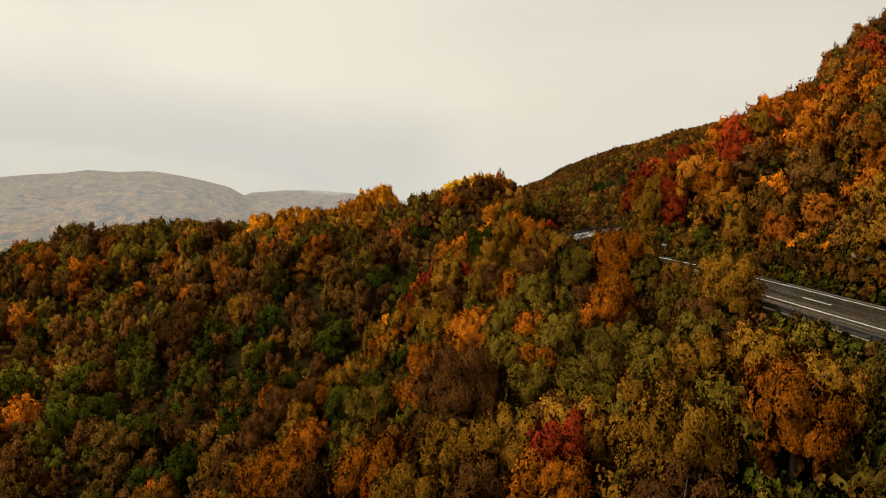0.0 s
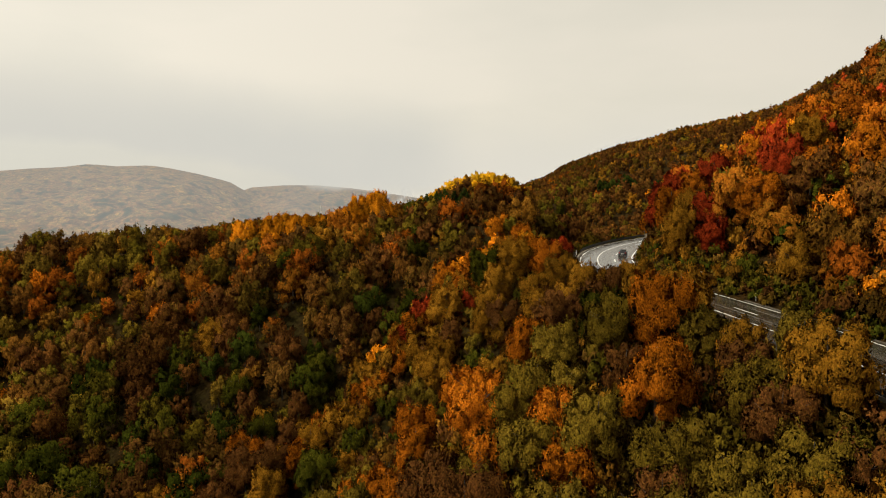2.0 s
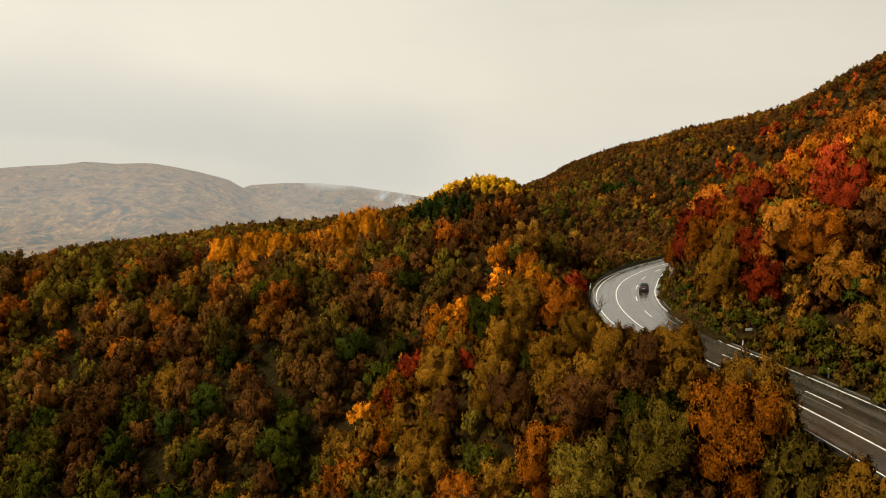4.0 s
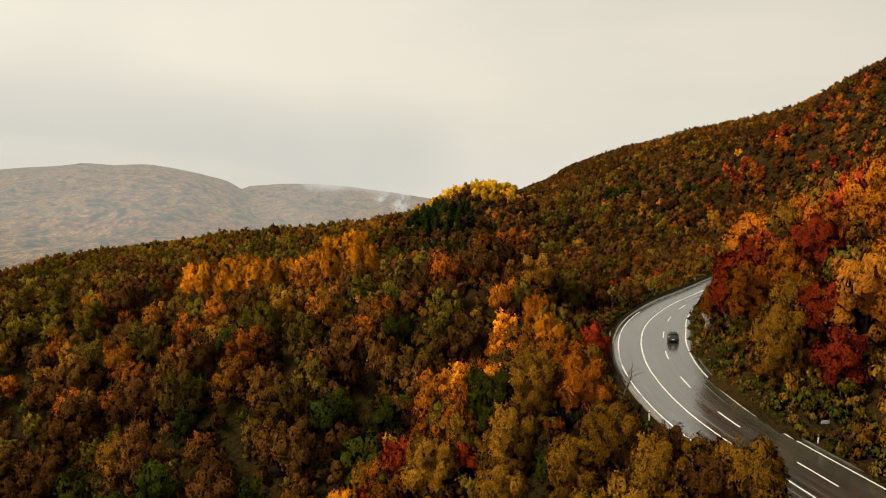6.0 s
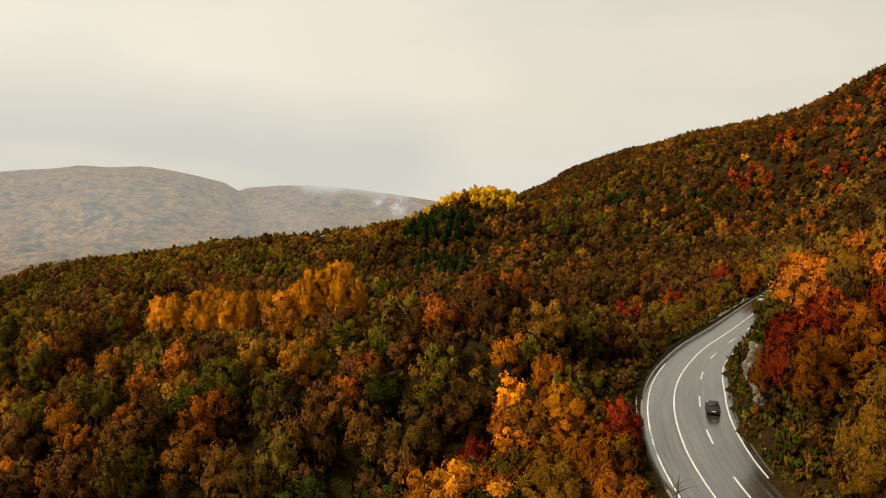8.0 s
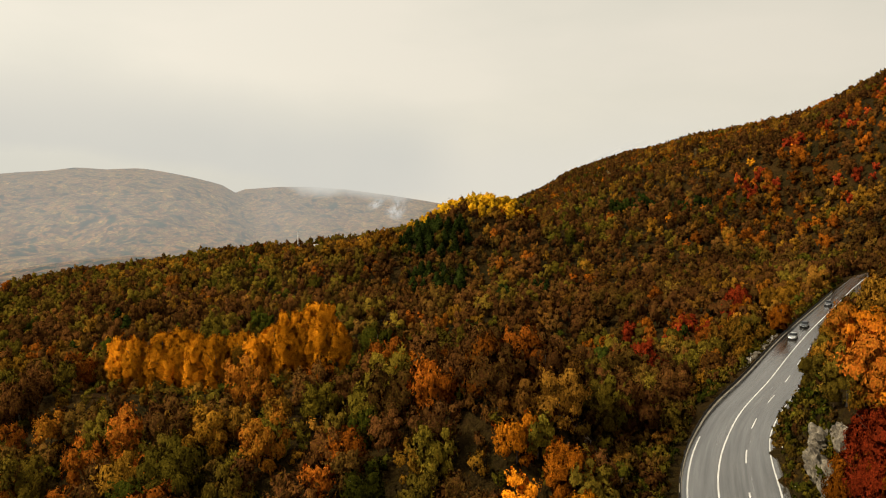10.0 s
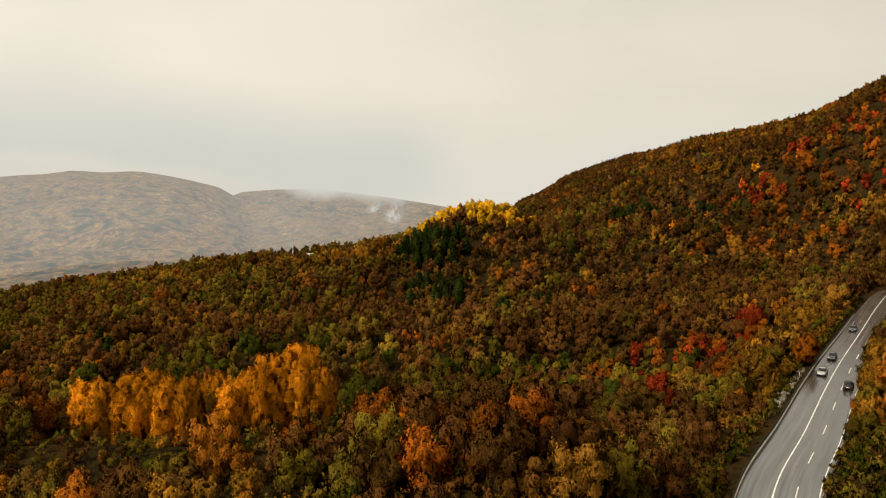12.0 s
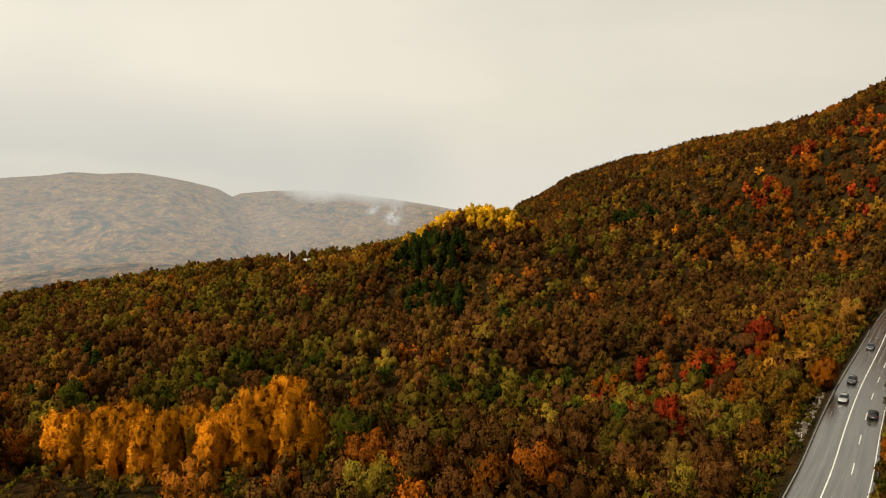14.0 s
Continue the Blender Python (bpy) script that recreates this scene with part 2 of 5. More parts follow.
ROAD = spline(LINE, 1.0)
TANGENT = np.gradient(ROAD, axis=0)
TANGENT /= np.linalg.norm(TANGENT, axis=1)[:, None]
RIGHT = np.stack([TANGENT[:, 1], -TANGENT[:, 0]], 1)
SEAM = 1.65


def road_side(x, y):
    """Distance from the carriageway's middle, positive on the uphill side, and the place along it."""
    x, y = np.atleast_1d(x), np.atleast_1d(y)
    mid = (ROAD + SEAM * RIGHT)[::3]
    tan = TANGENT[::3]
    best, side, along = np.full(x.shape, 1e9), np.zeros(x.shape), np.zeros(x.shape)
    for k, (m, t) in enumerate(zip(mid, tan)):
        dx, dy = x - m[0], y - m[1]
        d = np.hypot(dx, dy)
        near = d < best
        lat = dx * t[1] - dy * t[0]
        best = np.where(near, d, best)
        side = np.where(near, np.where(np.abs(lat) > 0.98 * d, lat, np.sign(lat) * d), side)
        along = np.where(near, 3.0 * k, along)
    return side, along


def edge_shift(along):
    """How far the uphill edge comes in where the road narrows beyond the bend."""
    return 1.7 * smoothstep(along, 257, 280)


# ---- landform: hills and hollows as (x, y, radius, height) ----
NEAR_FORMS = [(-90, 75, 34, 4.9), (-90, 120, 34, -2.7), (-90, 165, 34, -12.0), (-90, 210, 34, 6.6), (-45, 75, 34, -11.8), (-45, 120, 34, -7.9), (-45, 165, 34, 1.3), (-45, 210, 34, 13.1), (0, 75, 34, 5.5), (0, 120, 34, -2.2), (0, 165, 34, 4.3), (0, 210, 34, 12.4), (42, 75, 34, -1.1), (42, 120, 34, 4.4), (42, 165, 34, 4.7), (42, 210, 34, -8.6)]
CREST_FORMS = [(95, 260, 50, -4.1), (110, 190, 50, 10.5), (60, 320, 50, -16.8), (-30, 290, 60, -4.8), (110, 90, 50, 2.1), (-120, 280, 60, -4.3), (35, 640, 60, 23.4), (-60, 640, 70, -2.7), (-120, 215, 45, 12.7), (-35, 226, 26, -6.5)]
FAR_FORMS = [(-300, 0, 150, -15.0), (-300, 220, 150, -1.7), (-300, 430, 150, -1.2), (-300, 640, 150, 8.4), (-120, 0, 150, -17.5), (-120, 220, 150, 8.7), (-120, 430, 150, 2.1), (-120, 640, 150, 7.0), (60, 0, 150, -1.9), (60, 220, 150, -8.8), (60, 430, 150, -7.8), (60, 640, 150, -5.7), (240, 0, 150, 77.2), (240, 220, 150, 25.4), (240, 430, 150, -42.8), (240, 640, 150, -6.8), (450, 800, 230, 78.3), (420, 1150, 260, 55.5), (150, 1300, 260, 18.6), (330, 420, 150, 31.3)]
# shoulders and clefts below the road, and the hollow before the yellow grove, on even grids: where they start, step, radius, heights row by row
SHOULDERS = ((-40, 45), (18, 18), 4, 17, (0, 0, -0.6, 1.1, 0, 0, 1.3, -4.9, 0.1, -2.9, -4.4, 4.7, 1.3, -0.6, -2.9, -0.4, -1.1, -2.8, 1.6, 3.7, 0.3, -2.3, -0.2, 5.3, 2.3, 0.5, -2.6, -1.9, -0.1, 3.2, 0.6, 3.4, -2.3, 2.3, -3.0, 7.6))
HOLLOWS = ((-60, 450), (80, 70), 5, 60, (-6.2, -9.1, -1.8, -0.3, -0.3, -1.5, -5.4, -7.2, -3.2, -10.4, 1.2, 6.9, -0.7, 3.2, -16.0, 0.3, 1.5, -0.3, -6.3, -5.1))
# the ridge of the mountain by direction: how far, and its height
RIDGE_AT = (0.08, 0.113, 0.179, 0.22, 0.262, 0.303, 0.357, 0.428, 0.51, 0.593, 0.643, 0.693, 0.842)
RIDGE_FAR = (1500, 1450, 1330, 1260, 1200, 1150, 1100, 1020, 930, 830, 770, 720, 640)
RIDGE_TOP = (-41.6, -19.4, 43.2, 58.7, 72.6, 78.1, 92.4, 98.9, 107.9, 127.7, 138.4, 148.0, 172.7)
# crests of the two hills across the valley by direction, and their heights
WEST_AT, WEST_TOP = (-0.898, -0.732, -0.65, -0.608, -0.567, -0.525, -0.484, -0.434, -0.401, -0.36, -0.318, -0.285, -0.235, -0.152), (2.0, 56.0, 83.0, 95.0, 101.0, 119.0, 107.0, 113.0, 95.0, 65.0, 26.0, -43.0, -209.0, -571.0)
HEAD_AT, HEAD_TOP = (-0.442, -0.376, -0.318, -0.285, -0.235, -0.186, -0.136, -0.07, -0.02, 0.038, 0.096, 0.179), (-494.0, -248.0, -55.0, -2.0, 12.0, 12.0, -6.0, -45.0, -80.0, -125.0, -178.0, -318.0)


def wave(x, y, size, seed):
    """Smooth broad unevenness between -1 and 1."""
    a = 0.0
    for k in range(4):
        ang = seed * 1.7 + k * 2.4
        f = (1 + 0.83 * k) / size
        a = a + np.sin((x * math.cos(ang) + y * math.sin(ang)) * f * 2 * math.pi + seed * 3.1 + k * 1.3 + 1.5 * np.sin((x * math.sin(ang) - y * math.cos(ang)) * f * 2.2 + seed)) / (1 + 0.6 * k)
    return a / 2.1


def height(x, y):
    x, y = np.atleast_1d(np.asarray(x, float)), np.atleast_1d(np.asarray(y, float))
    xc, yc = np.clip(x, -380, 900), np.clip(y, -120, 1700)
    z = -6.71 + 14.03 * xc / 100 + (-10.96) * yc / 1000
    for a, b, r, w in NEAR_FORMS + CREST_FORMS + FAR_FORMS:
        z = z + w * np.exp(-((x - a) ** 2 + (y - b) ** 2) / (r * r))
    z = z + 0.7 * wave(x, y, 38, 1) + (2.0 * wave(x, y, 130, 2) + 2.2 * wave(x, y, 62, 4)) * smoothstep(y, 250, 420)
    for (x0, y0), (sx, sy), wide, r, rises in (SHOULDERS, HOLLOWS):
        for k, w in enumerate(rises):
            z = z + w * np.exp(-((x - x0 - sx * (k % wide)) ** 2 + (y - y0 - sy * (k // wide)) ** 2) / (r * r))
    # the crease of the gully below the bend, and the spur beside it
    g = x - 0.85 * (y - 130) + 9
    run = smoothstep(y, 60, 105) * (1 - smoothstep(y, 148, 168))
    z = z + run * (2.4 * np.exp(-((g - 11) / 8) ** 2) - 4.0 * np.exp(-((g + 4) / 6) ** 2))
    # the mountain flank that climbs to its ridge
    u = (x - 2.3) / np.maximum(y - 64, 60)
    crest = np.interp(u, RIDGE_AT, RIDGE_FAR)
    top = np.interp(u, RIDGE_AT, RIDGE_TOP)
    part_way = np.clip(y / crest, 0, 1)
    lid = -14 + (top + 14) * part_way ** 1.8
    z = np.where((u > 0.1) & (y > 330), z - smoothstep(y, 330, 430) * smoothstep(u, 0.1, 0.2) * np.maximum(z - lid, 0), z)
    climb = np.clip(part_way * 2 - 1, 0, 1) ** 1.5 * smoothstep(u, 0.04, 0.12)
    z = z * (1 - climb) + (top - 0.12 * np.maximum(y - crest, 0)) * climb
    # the far valley and the two hills beyond it
    floor_z = -205 + 50 * smoothstep(u, -0.3, 0.1)
    fold = 46 * (0.5 - np.abs(wave(x, y, 1500, 5))) + 30 * (0.4 - np.abs(wave(x, y, 640, 7))) + 10 * wave(x, y, 230, 9)
    west = floor_z + (np.interp(u, WEST_AT, WEST_TOP) - floor_z) * np.clip((y - 1250) / 2450, 0, 1) ** 0.9 - 0.3 * np.maximum(y - 3700, 0) + fold * smoothstep(y, 1500, 2000) * (1 - smoothstep(y, 2900, 3600))
    head = floor_z + (np.interp(u, HEAD_AT, HEAD_TOP) - floor_z) * np.clip((y - 1800) / 2500, 0, 1) ** 0.8 - 0.3 * np.maximum(y - 4300, 0) + fold * smoothstep(y, 2000, 2500) * (1 - smoothstep(y, 3500, 4200))
    far = np.maximum(west, head)
    away = np.maximum(smoothstep(y, 690, 1250) * (1 - smoothstep(u, 0.05, 0.12)), smoothstep(-x, 330, 800))
    away = np.maximum(away, smoothstep(y, 1900, 2500) * (1 - smoothstep(u, 0.08, 0.14)))
    z = z * (1 - away) + far * away
    # the bench of the road: a cut above it, a bank below it
    s, along = road_side(x, y)
    d = np.maximum(np.abs(s) - 6.6 + np.where(s > 0, edge_shift(along), 0), 0)
    foot = (0.12 + 0.88 * smoothstep(y, 91, 146)) * (1 - 0.45 * smoothstep(y, 215, 260)) * (1 - 0.8 * smoothstep(x, 160, 240))
    steep = 0.0080 - 0.0026 * smoothstep(y, 122, 156) - 0.0022 * smoothstep(y, 210, 260)
    up = 12.3 * foot * (1 - np.exp(-d / 6)) + 66.5 * (1 - np.exp(-0.92 * d * steep)) * (0.2 + 0.8 * smoothstep(d, 0, 30)) * (1 - 0.8 * smoothstep(x, 190, 260))
    up = up + smoothstep(d, 20, 50) * (21 * np.exp(-((x - 118) / 34) ** 2 - ((y - 170) / 34) ** 2) + 26 * np.exp(-((x - 142) / 40) ** 2 - ((y - 250) / 44) ** 2))
    z_up = up + np.maximum(z - up, 0) * smoothstep(d, 10, 60)
    bank = -0.5 * d
    z_down = bank + (z - bank) * smoothstep(d, 1, 16)
    z_down = np.minimum(z_down, 0.1 + 0.6 * np.maximum(d - 6, 0))
    near_road = np.where(s > 0, z_up, z_down)
    return np.where(d <= 0, -0.12, near_road)


def spaced(lo, hi, fine_lo, fine_hi, step, grow):
    """Positions with an even step inside the fine stretch, growing outside it."""
    mid = list(np.arange(fine_lo, fine_hi + step / 2, step))
    a, s = mid[0], step
    while a > lo:
        s *= grow
        a -= s
        mid.insert(0, max(a, lo))
    a, s = mid[-1], step
    while a < hi:
        s *= grow
        a += s
        mid.append(min(a, hi))
    return np.array(mid)


GX = spaced(-4600, 4200, -60, 150, 2.7, 1.03)
GY = spaced(-1500, 4700, 30, 300, 2.7, 1.024)
XX, YY = np.meshgrid(GX, GY)
ZZ = height(XX.ravel(), YY.ravel())
nx, ny = len(GX), len(GY)
ii, jj = np.meshgrid(np.arange(nx - 1), np.arange(ny - 1))
q = (jj * nx + ii).ravel()
ground = mesh_object("ground", np.stack([XX.ravel(), YY.ravel(), ZZ], 1).tolist(), np.stack([q, q + 1, q + nx + 1, q + nx], 1).tolist(), GROUND, smooth=True)
tagged(ground, "brown and olive autumn hillside falling into a valley with far hills", "ground", kind="structure")

# ---- road ----


def build_asphalt(n, l):
    out = n.new("ShaderNodeOutputMaterial")
    b = node(n, "ShaderNodeBsdfPrincipled", IOR=3.1)
    geo = n.new("ShaderNodeNewGeometry")
    uv = n.new("ShaderNodeUVMap")
    fine = node(n, "ShaderNodeTexNoise", Scale=14.0, Detail=6.0, Roughness=0.7)
    l.new(geo.outputs["Position"], fine.inputs["Vector"])
    st = n.new("ShaderNodeMapping")
    st.inputs["Scale"].default_value = (1.9, 0.035, 1.0)
    l.new(uv.outputs["UV"], st.inputs["Vector"])
    streak = node(n, "ShaderNodeTexNoise", Scale=1.0, Detail=4.0)
    l.new(st.outputs["Vector"], streak.inputs["Vector"])
    patch = node(n, "ShaderNodeTexNoise", Scale=0.16, Detail=3.0)
    l.new(geo.outputs["Position"], patch.inputs["Vector"])
    a = ramp(n, [(0.3, (0.024, 0.021, 0.016)), (0.7, (0.052, 0.046, 0.036))])
    l.new(fine.outputs["Fac"], a.inputs["Fac"])
    s = ramp(n, [(0.30, (0.42, 0.41, 0.40)), (0.5, (0.95, 0.95, 0.95)), (0.72, (1.3, 1.3, 1.28))])
    l.new(streak.outputs["Fac"], s.inputs["Fac"])
    p = ramp(n, [(0.35, (0.85, 0.85, 0.85)), (0.65, (1.1, 1.1, 1.1))])
    l.new(patch.outputs["Fac"], p.inputs["Fac"])
    st2 = n.new("ShaderNodeMapping")
    st2.inputs["Scale"].default_value = (0.75, 0.045, 1.0)
    l.new(uv.outputs["UV"], st2.inputs["Vector"])
    swash = node(n, "ShaderNodeTexNoise", Scale=1.0, Detail=6.0, Roughness=0.62)
    l.new(st2.outputs["Vector"], swash.inputs["Vector"])
    both = n.new("ShaderNodeMath")
    both.operation = "ADD"
    l.new(swash.outputs["Fac"], both.inputs[0])
    l.new(streak.outputs["Fac"], both.inputs[1])
    wet = node(n, "ShaderNodeMapRange", From_Min=0.78, From_Max=1.2, To_Min=0.26, To_Max=0.60)
    l.new(both.outputs["Value"], wet.inputs["Value"])
    l.new(wet.outputs["Result"], b.inputs["Specular IOR Level"])
    col = mixed(n, l, 1.0, mixed(n, l, 1.0, a.outputs["Color"], s.outputs["Color"], "MULTIPLY"), p.outputs["Color"], "MULTIPLY")
    l.new(col, b.inputs["Base Color"])
    r = node(n, "ShaderNodeMapRange", From_Min=0.3, From_Max=0.7, To_Min=0.13, To_Max=0.28)
    l.new(streak.outputs["Fac"], r.inputs["Value"])
    l.new(r.outputs["Result"], b.inputs["Roughness"])
    bm = node(n, "ShaderNodeBump", Strength=0.12, Distance=0.01)
    l.new(fine.outputs["Fac"], bm.inputs["Height"])
    l.new(bm.outputs["Normal"], b.inputs["Normal"])
    l.new(b.outputs["BSDF"], out.inputs["Surface"])


ASPHALT = material("wet_asphalt", build_asphalt)
PAINT = plain("road_paint", (0.66, 0.65, 0.60), 0.5, grain=7.0, vary=0.22, bump=0.05)


def along_road(k):
    """Places on the solid line and the way to its right, at lengths along it."""
    i = np.arange(len(ROAD))
    line = np.stack([np.interp(k, i, ROAD[:, 0]), np.interp(k, i, ROAD[:, 1])], -1)
    side = np.stack([np.interp(k, i, RIGHT[:, 0]), np.interp(k, i, RIGHT[:, 1])], -1)
    return line, side / np.linalg.norm(side, axis=-1, keepdims=True)


def ribbon(name, lo, hi, z, start, end, mat, parent=None, thick=0.0):
    """A strip along the road between two offsets from the solid line, from one length of it to another."""
    k = np.linspace(start, end, max(2, int(round(end - start)) + 1))
    line, side = along_road(k)
    narrow = 1 - 0.24 * smoothstep(k, 257, 280)[:, None]
    a, b = line + (lo * narrow if lo > 0.2 else lo) * side, line + (hi * narrow if hi > 0.2 else hi) * side
    verts, faces = [], []
    for p, r in zip(a, b):
        verts += [(p[0], p[1], z), (r[0], r[1], z)]
        if thick:
            verts += [(r[0], r[1], z - thick), (p[0], p[1], z - thick)]
    w = 4 if thick else 2
    for i in range(len(k) - 1):
        o, t = i * w, (i + 1) * w
        faces.append((o, o + 1, t + 1, t))
        if thick:
            faces += [(o + 1, o + 2, t + 2, t + 1), (o + 2, o + 3, t + 3, t + 2), (o + 3, o, t, t + 3)]
    if thick:
        faces += [(3, 2, 1, 0), tuple(len(verts) - 4 + q for q in range(4))]
    ob = mesh_object(name, verts, faces, mat, parent)
    lay = ob.data.uv_layers.new(name="along")
    pos = np.array([(0 if (v % w) in (0, 3) else hi - lo, start + v // w) for v in range(len(verts))], float)
    for lp in ob.data.loops:
        lay.data[lp.index].uv = pos[lp.vertex_index]
    return ob


LENGTH = len(ROAD) - 1
road = tagged(ribbon("road", -3.95, 7.3, 0.0, 0, LENGTH, ASPHALT, thick=0.3), "damp grey asphalt road with three lanes along the slope", "road", kind="structure")
ribbon("lane_line", -0.09, 0.09, 0.006, 0, LENGTH, PAINT, road)
ribbon("edge_line", -3.42, -3.24, 0.006, 0, 273, PAINT, road)
ribbon("edge_line", 6.52, 6.70, 0.006, 0, LENGTH, PAINT, road)
for k in range(28):
    ribbon("lane_dash", 3.17, 3.35, 0.006, 1.0 + 13.74 * k + 4.1, 1.0 + 13.74 * k + 8.9, PAINT, road)
# uphill kerb in a darker tone than the valley-side strip
DARK_KERB = plain("dark_kerb_concrete", (0.07, 0.06, 0.042), 0.9, grain=6.0, vary=0.4)
CONCRETE = plain("kerb_concrete", (0.20, 0.175, 0.13), 0.85, grain=6.0, vary=0.35)
tagged(ribbon("kerb", 7.3, 7.5, 0.08, 60, 330, DARK_KERB, thick=0.4), "dark low concrete kerb along the uphill edge", "kerb", kind="structure")
tagged(ribbon("kerb", -4.22, -3.95, 0.06, 60, 420, CONCRETE, thick=0.4), "pale concrete road edge strip on the valley side", "kerb", kind="structure")

# ---- trees ----


GOLD = (1 + 5 ** 0.5) / 2
ICO = np.array([(-1, GOLD, 0), (1, GOLD, 0), (-1, -GOLD, 0), (1, -GOLD, 0), (0, -1, GOLD), (0, 1, GOLD), (0, -1, -GOLD), (0, 1, -GOLD), (GOLD, 0, -1), (GOLD, 0, 1), (-GOLD, 0, -1), (-GOLD, 0, 1)]) / math.hypot(1, GOLD)
ICO_FACES = np.array([(0, 11, 5), (0, 5, 1), (0, 1, 7), (0, 7, 10), (0, 10, 11), (1, 5, 9), (5, 11, 4), (11, 10, 2), (10, 7, 6), (7, 1, 8), (3, 9, 4), (3, 4, 2), (3, 2, 6), (3, 6, 8), (3, 8, 9), (4, 9, 5), (2, 4, 11), (6, 2, 10), (8, 6, 7), (9, 8, 1)])


def finer(verts, faces):
    """Each triangle of a ball split into four."""
    verts, seen, out = [tuple(v) for v in verts], {}, []
    for f in faces:
        mid = []
        for i, j in ((0, 1), (1, 2), (2, 0)):
            key = tuple(sorted((int(f[i]), int(f[j]))))
            if key not in seen:
                m = np.array(verts[key[0]]) + np.array(verts[key[1]])
                seen[key] = len(verts)
                verts.append(tuple(m / np.linalg.norm(m)))
            mid.append(seen[key])
        out += [(f[0], mid[0], mid[2]), (f[1], mid[1], mid[0]), (f[2], mid[2], mid[1]), tuple(mid)]
    return np.array(verts), np.array(out)


BALLS = [(ICO, ICO_FACES), finer(ICO, ICO_FACES)]
SPRAY_UV = np.array([(-1, -1), (1, -1), (1, 1), (-1, 1)], float)


def unit(v):
    return v / (np.linalg.norm(v, axis=1)[:, None] + 1e-9)


def crown_leaves(rng, kind, count, size, tall, wide, fine=0, core=0.97, clumps=11):
    """One crown: upright clumps that fill a round, flame-like, low or pointed head, and loose sprays of leaves on them.
    Gives corners, rounded normals, spray coordinates, and the corners of sprays and clumps."""
    up = np.array([0, 0, 1.0])
    if kind == "pine":
        tiers = 7
        lev = (np.arange(tiers) + 0.3) / tiers
        ring = np.repeat(np.arange(tiers), 4)
        ang = np.arange(len(ring)) * 1.57 + ring * 0.8 + rng.normal(size=len(ring)) * 0.2
        off = wide * (1 - lev[ring]) * 0.5
        lr = wide * (0.16 + 0.34 * (1 - lev[ring]))
        lh = np.full(len(ring), tall * 0.095)
        cc = np.stack([np.cos(ang) * off, np.sin(ang) * off, tall * (0.1 + 0.84 * lev[ring])], 1)
    else:
        lobes = {"poplar": 24, "shrub": min(clumps, 6)}.get(kind, clumps)
        low, widest, top_lean = {"poplar": (0.06, 0.4, 1.0), "shrub": (0.1, 0.3, 0.6)}.get(kind, (0.12, 0.45, 0.75))
        lev = low + (0.9 - low) * (np.arange(lobes) + rng.random(lobes) * 0.8) / lobes
        full = np.where(lev < widest, 0.72 + 0.28 * lev / widest, np.clip(1 - ((lev - widest) / (1.04 - widest)) ** (1.9 if kind != "poplar" else 1.4), 0.05, 1) ** top_lean)
        ang = np.arange(lobes) * 2.4 + rng.normal(size=lobes) * 0.5
        off = wide * full * (0.48 + 0.18 * rng.random(lobes))
        lr = wide * (0.27 + 0.15 * rng.random(lobes)) * (0.6 + 0.4 * full) * (0.72 if kind == "poplar" else 1.0)
        lh = np.maximum(lr * (1.9 if kind == "poplar" else 1.3), tall * 0.1)
        cc = np.stack([np.cos(ang) * off, np.sin(ang) * off, tall * lev - 0.15 * lh], 1)
        cc = np.vstack([cc, [(0, 0, tall * 0.45)]])
        lr, lh = np.r_[lr, wide * 0.52], np.r_[lh, tall * 0.40]
    reach = np.stack([lr, lr, lh], 1)
    middle, extent = np.array([0, 0, tall * 0.38]), np.array([wide, wide, tall * 0.52])
    # the clumps
    ball, ball_faces = BALLS[fine]
    n, k = len(cc), len(ball)
    d = np.tile(ball, (n, 1))
    who = np.repeat(np.arange(n), k)
    hull = cc[who] + d * reach[who] * core * (0.86 + 0.24 * rng.random(n * k))[:, None]
    hull[:, 2] = np.maximum(hull[:, 2], 0.01 * tall)
    hull_bend = unit(d * 0.9 + (hull - middle) / extent * 0.8 + 0.2 * up)
    tris = (ball_faces[None] + (np.arange(n) * k)[:, None, None]).reshape(-1, 3)
    flat = d[tris % len(d)].mean(1)
    tris = tris[flat[:, 2] > -0.4]
    # the sprays
    who = rng.choice(n, count, p=lr * lh / (lr * lh).sum())
    d = unit(rng.normal(size=(count, 3)))
    d[:, 2] = np.where(d[:, 2] < -0.3, -d[:, 2], d[:, 2])
    away = cc[who] * np.array([1, 1, 0])
    d = np.where(((d * away).sum(1) < -0.12 * wide)[:, None], d * np.array([-1, -1, 1]), d)
    c = cc[who] + d * reach[who] * (core + (1.16 - core) * rng.random(count))[:, None]
    c[:, 2] = np.maximum(c[:, 2], 0.03 * tall)
    bend = unit(d * 0.8 + (c - middle) / extent * 0.8 + 0.25 * up + rng.normal(size=(count, 3)) * 0.12)
    nrm = unit(d * np.array([1, 1, 0.6]) + rng.normal(size=(count, 3)) * np.array([0.8, 0.8, 0.35]))
    t = unit(np.cross(nrm, up + 0.4 * d + rng.normal(size=(count, 3)) * 0.25))
    b = np.cross(nrm, t)
    s = size * (0.65 + 0.7 * rng.random(count))[:, None]
    w, h = 0.72 * s, (1.35 if kind != "pine" else 0.7) * s
    spray = np.stack([c - t * w - b * h, c + t * w - b * h, c + t * w + b * h, c - t * w + b * h], 1).reshape(-1, 3)
    verts = np.vstack([spray, hull])
    bends = np.vstack([np.repeat(bend, 4, axis=0), hull_bend])
    uv = np.vstack([np.tile(SPRAY_UV, (count, 1)), np.zeros((len(hull), 2))])
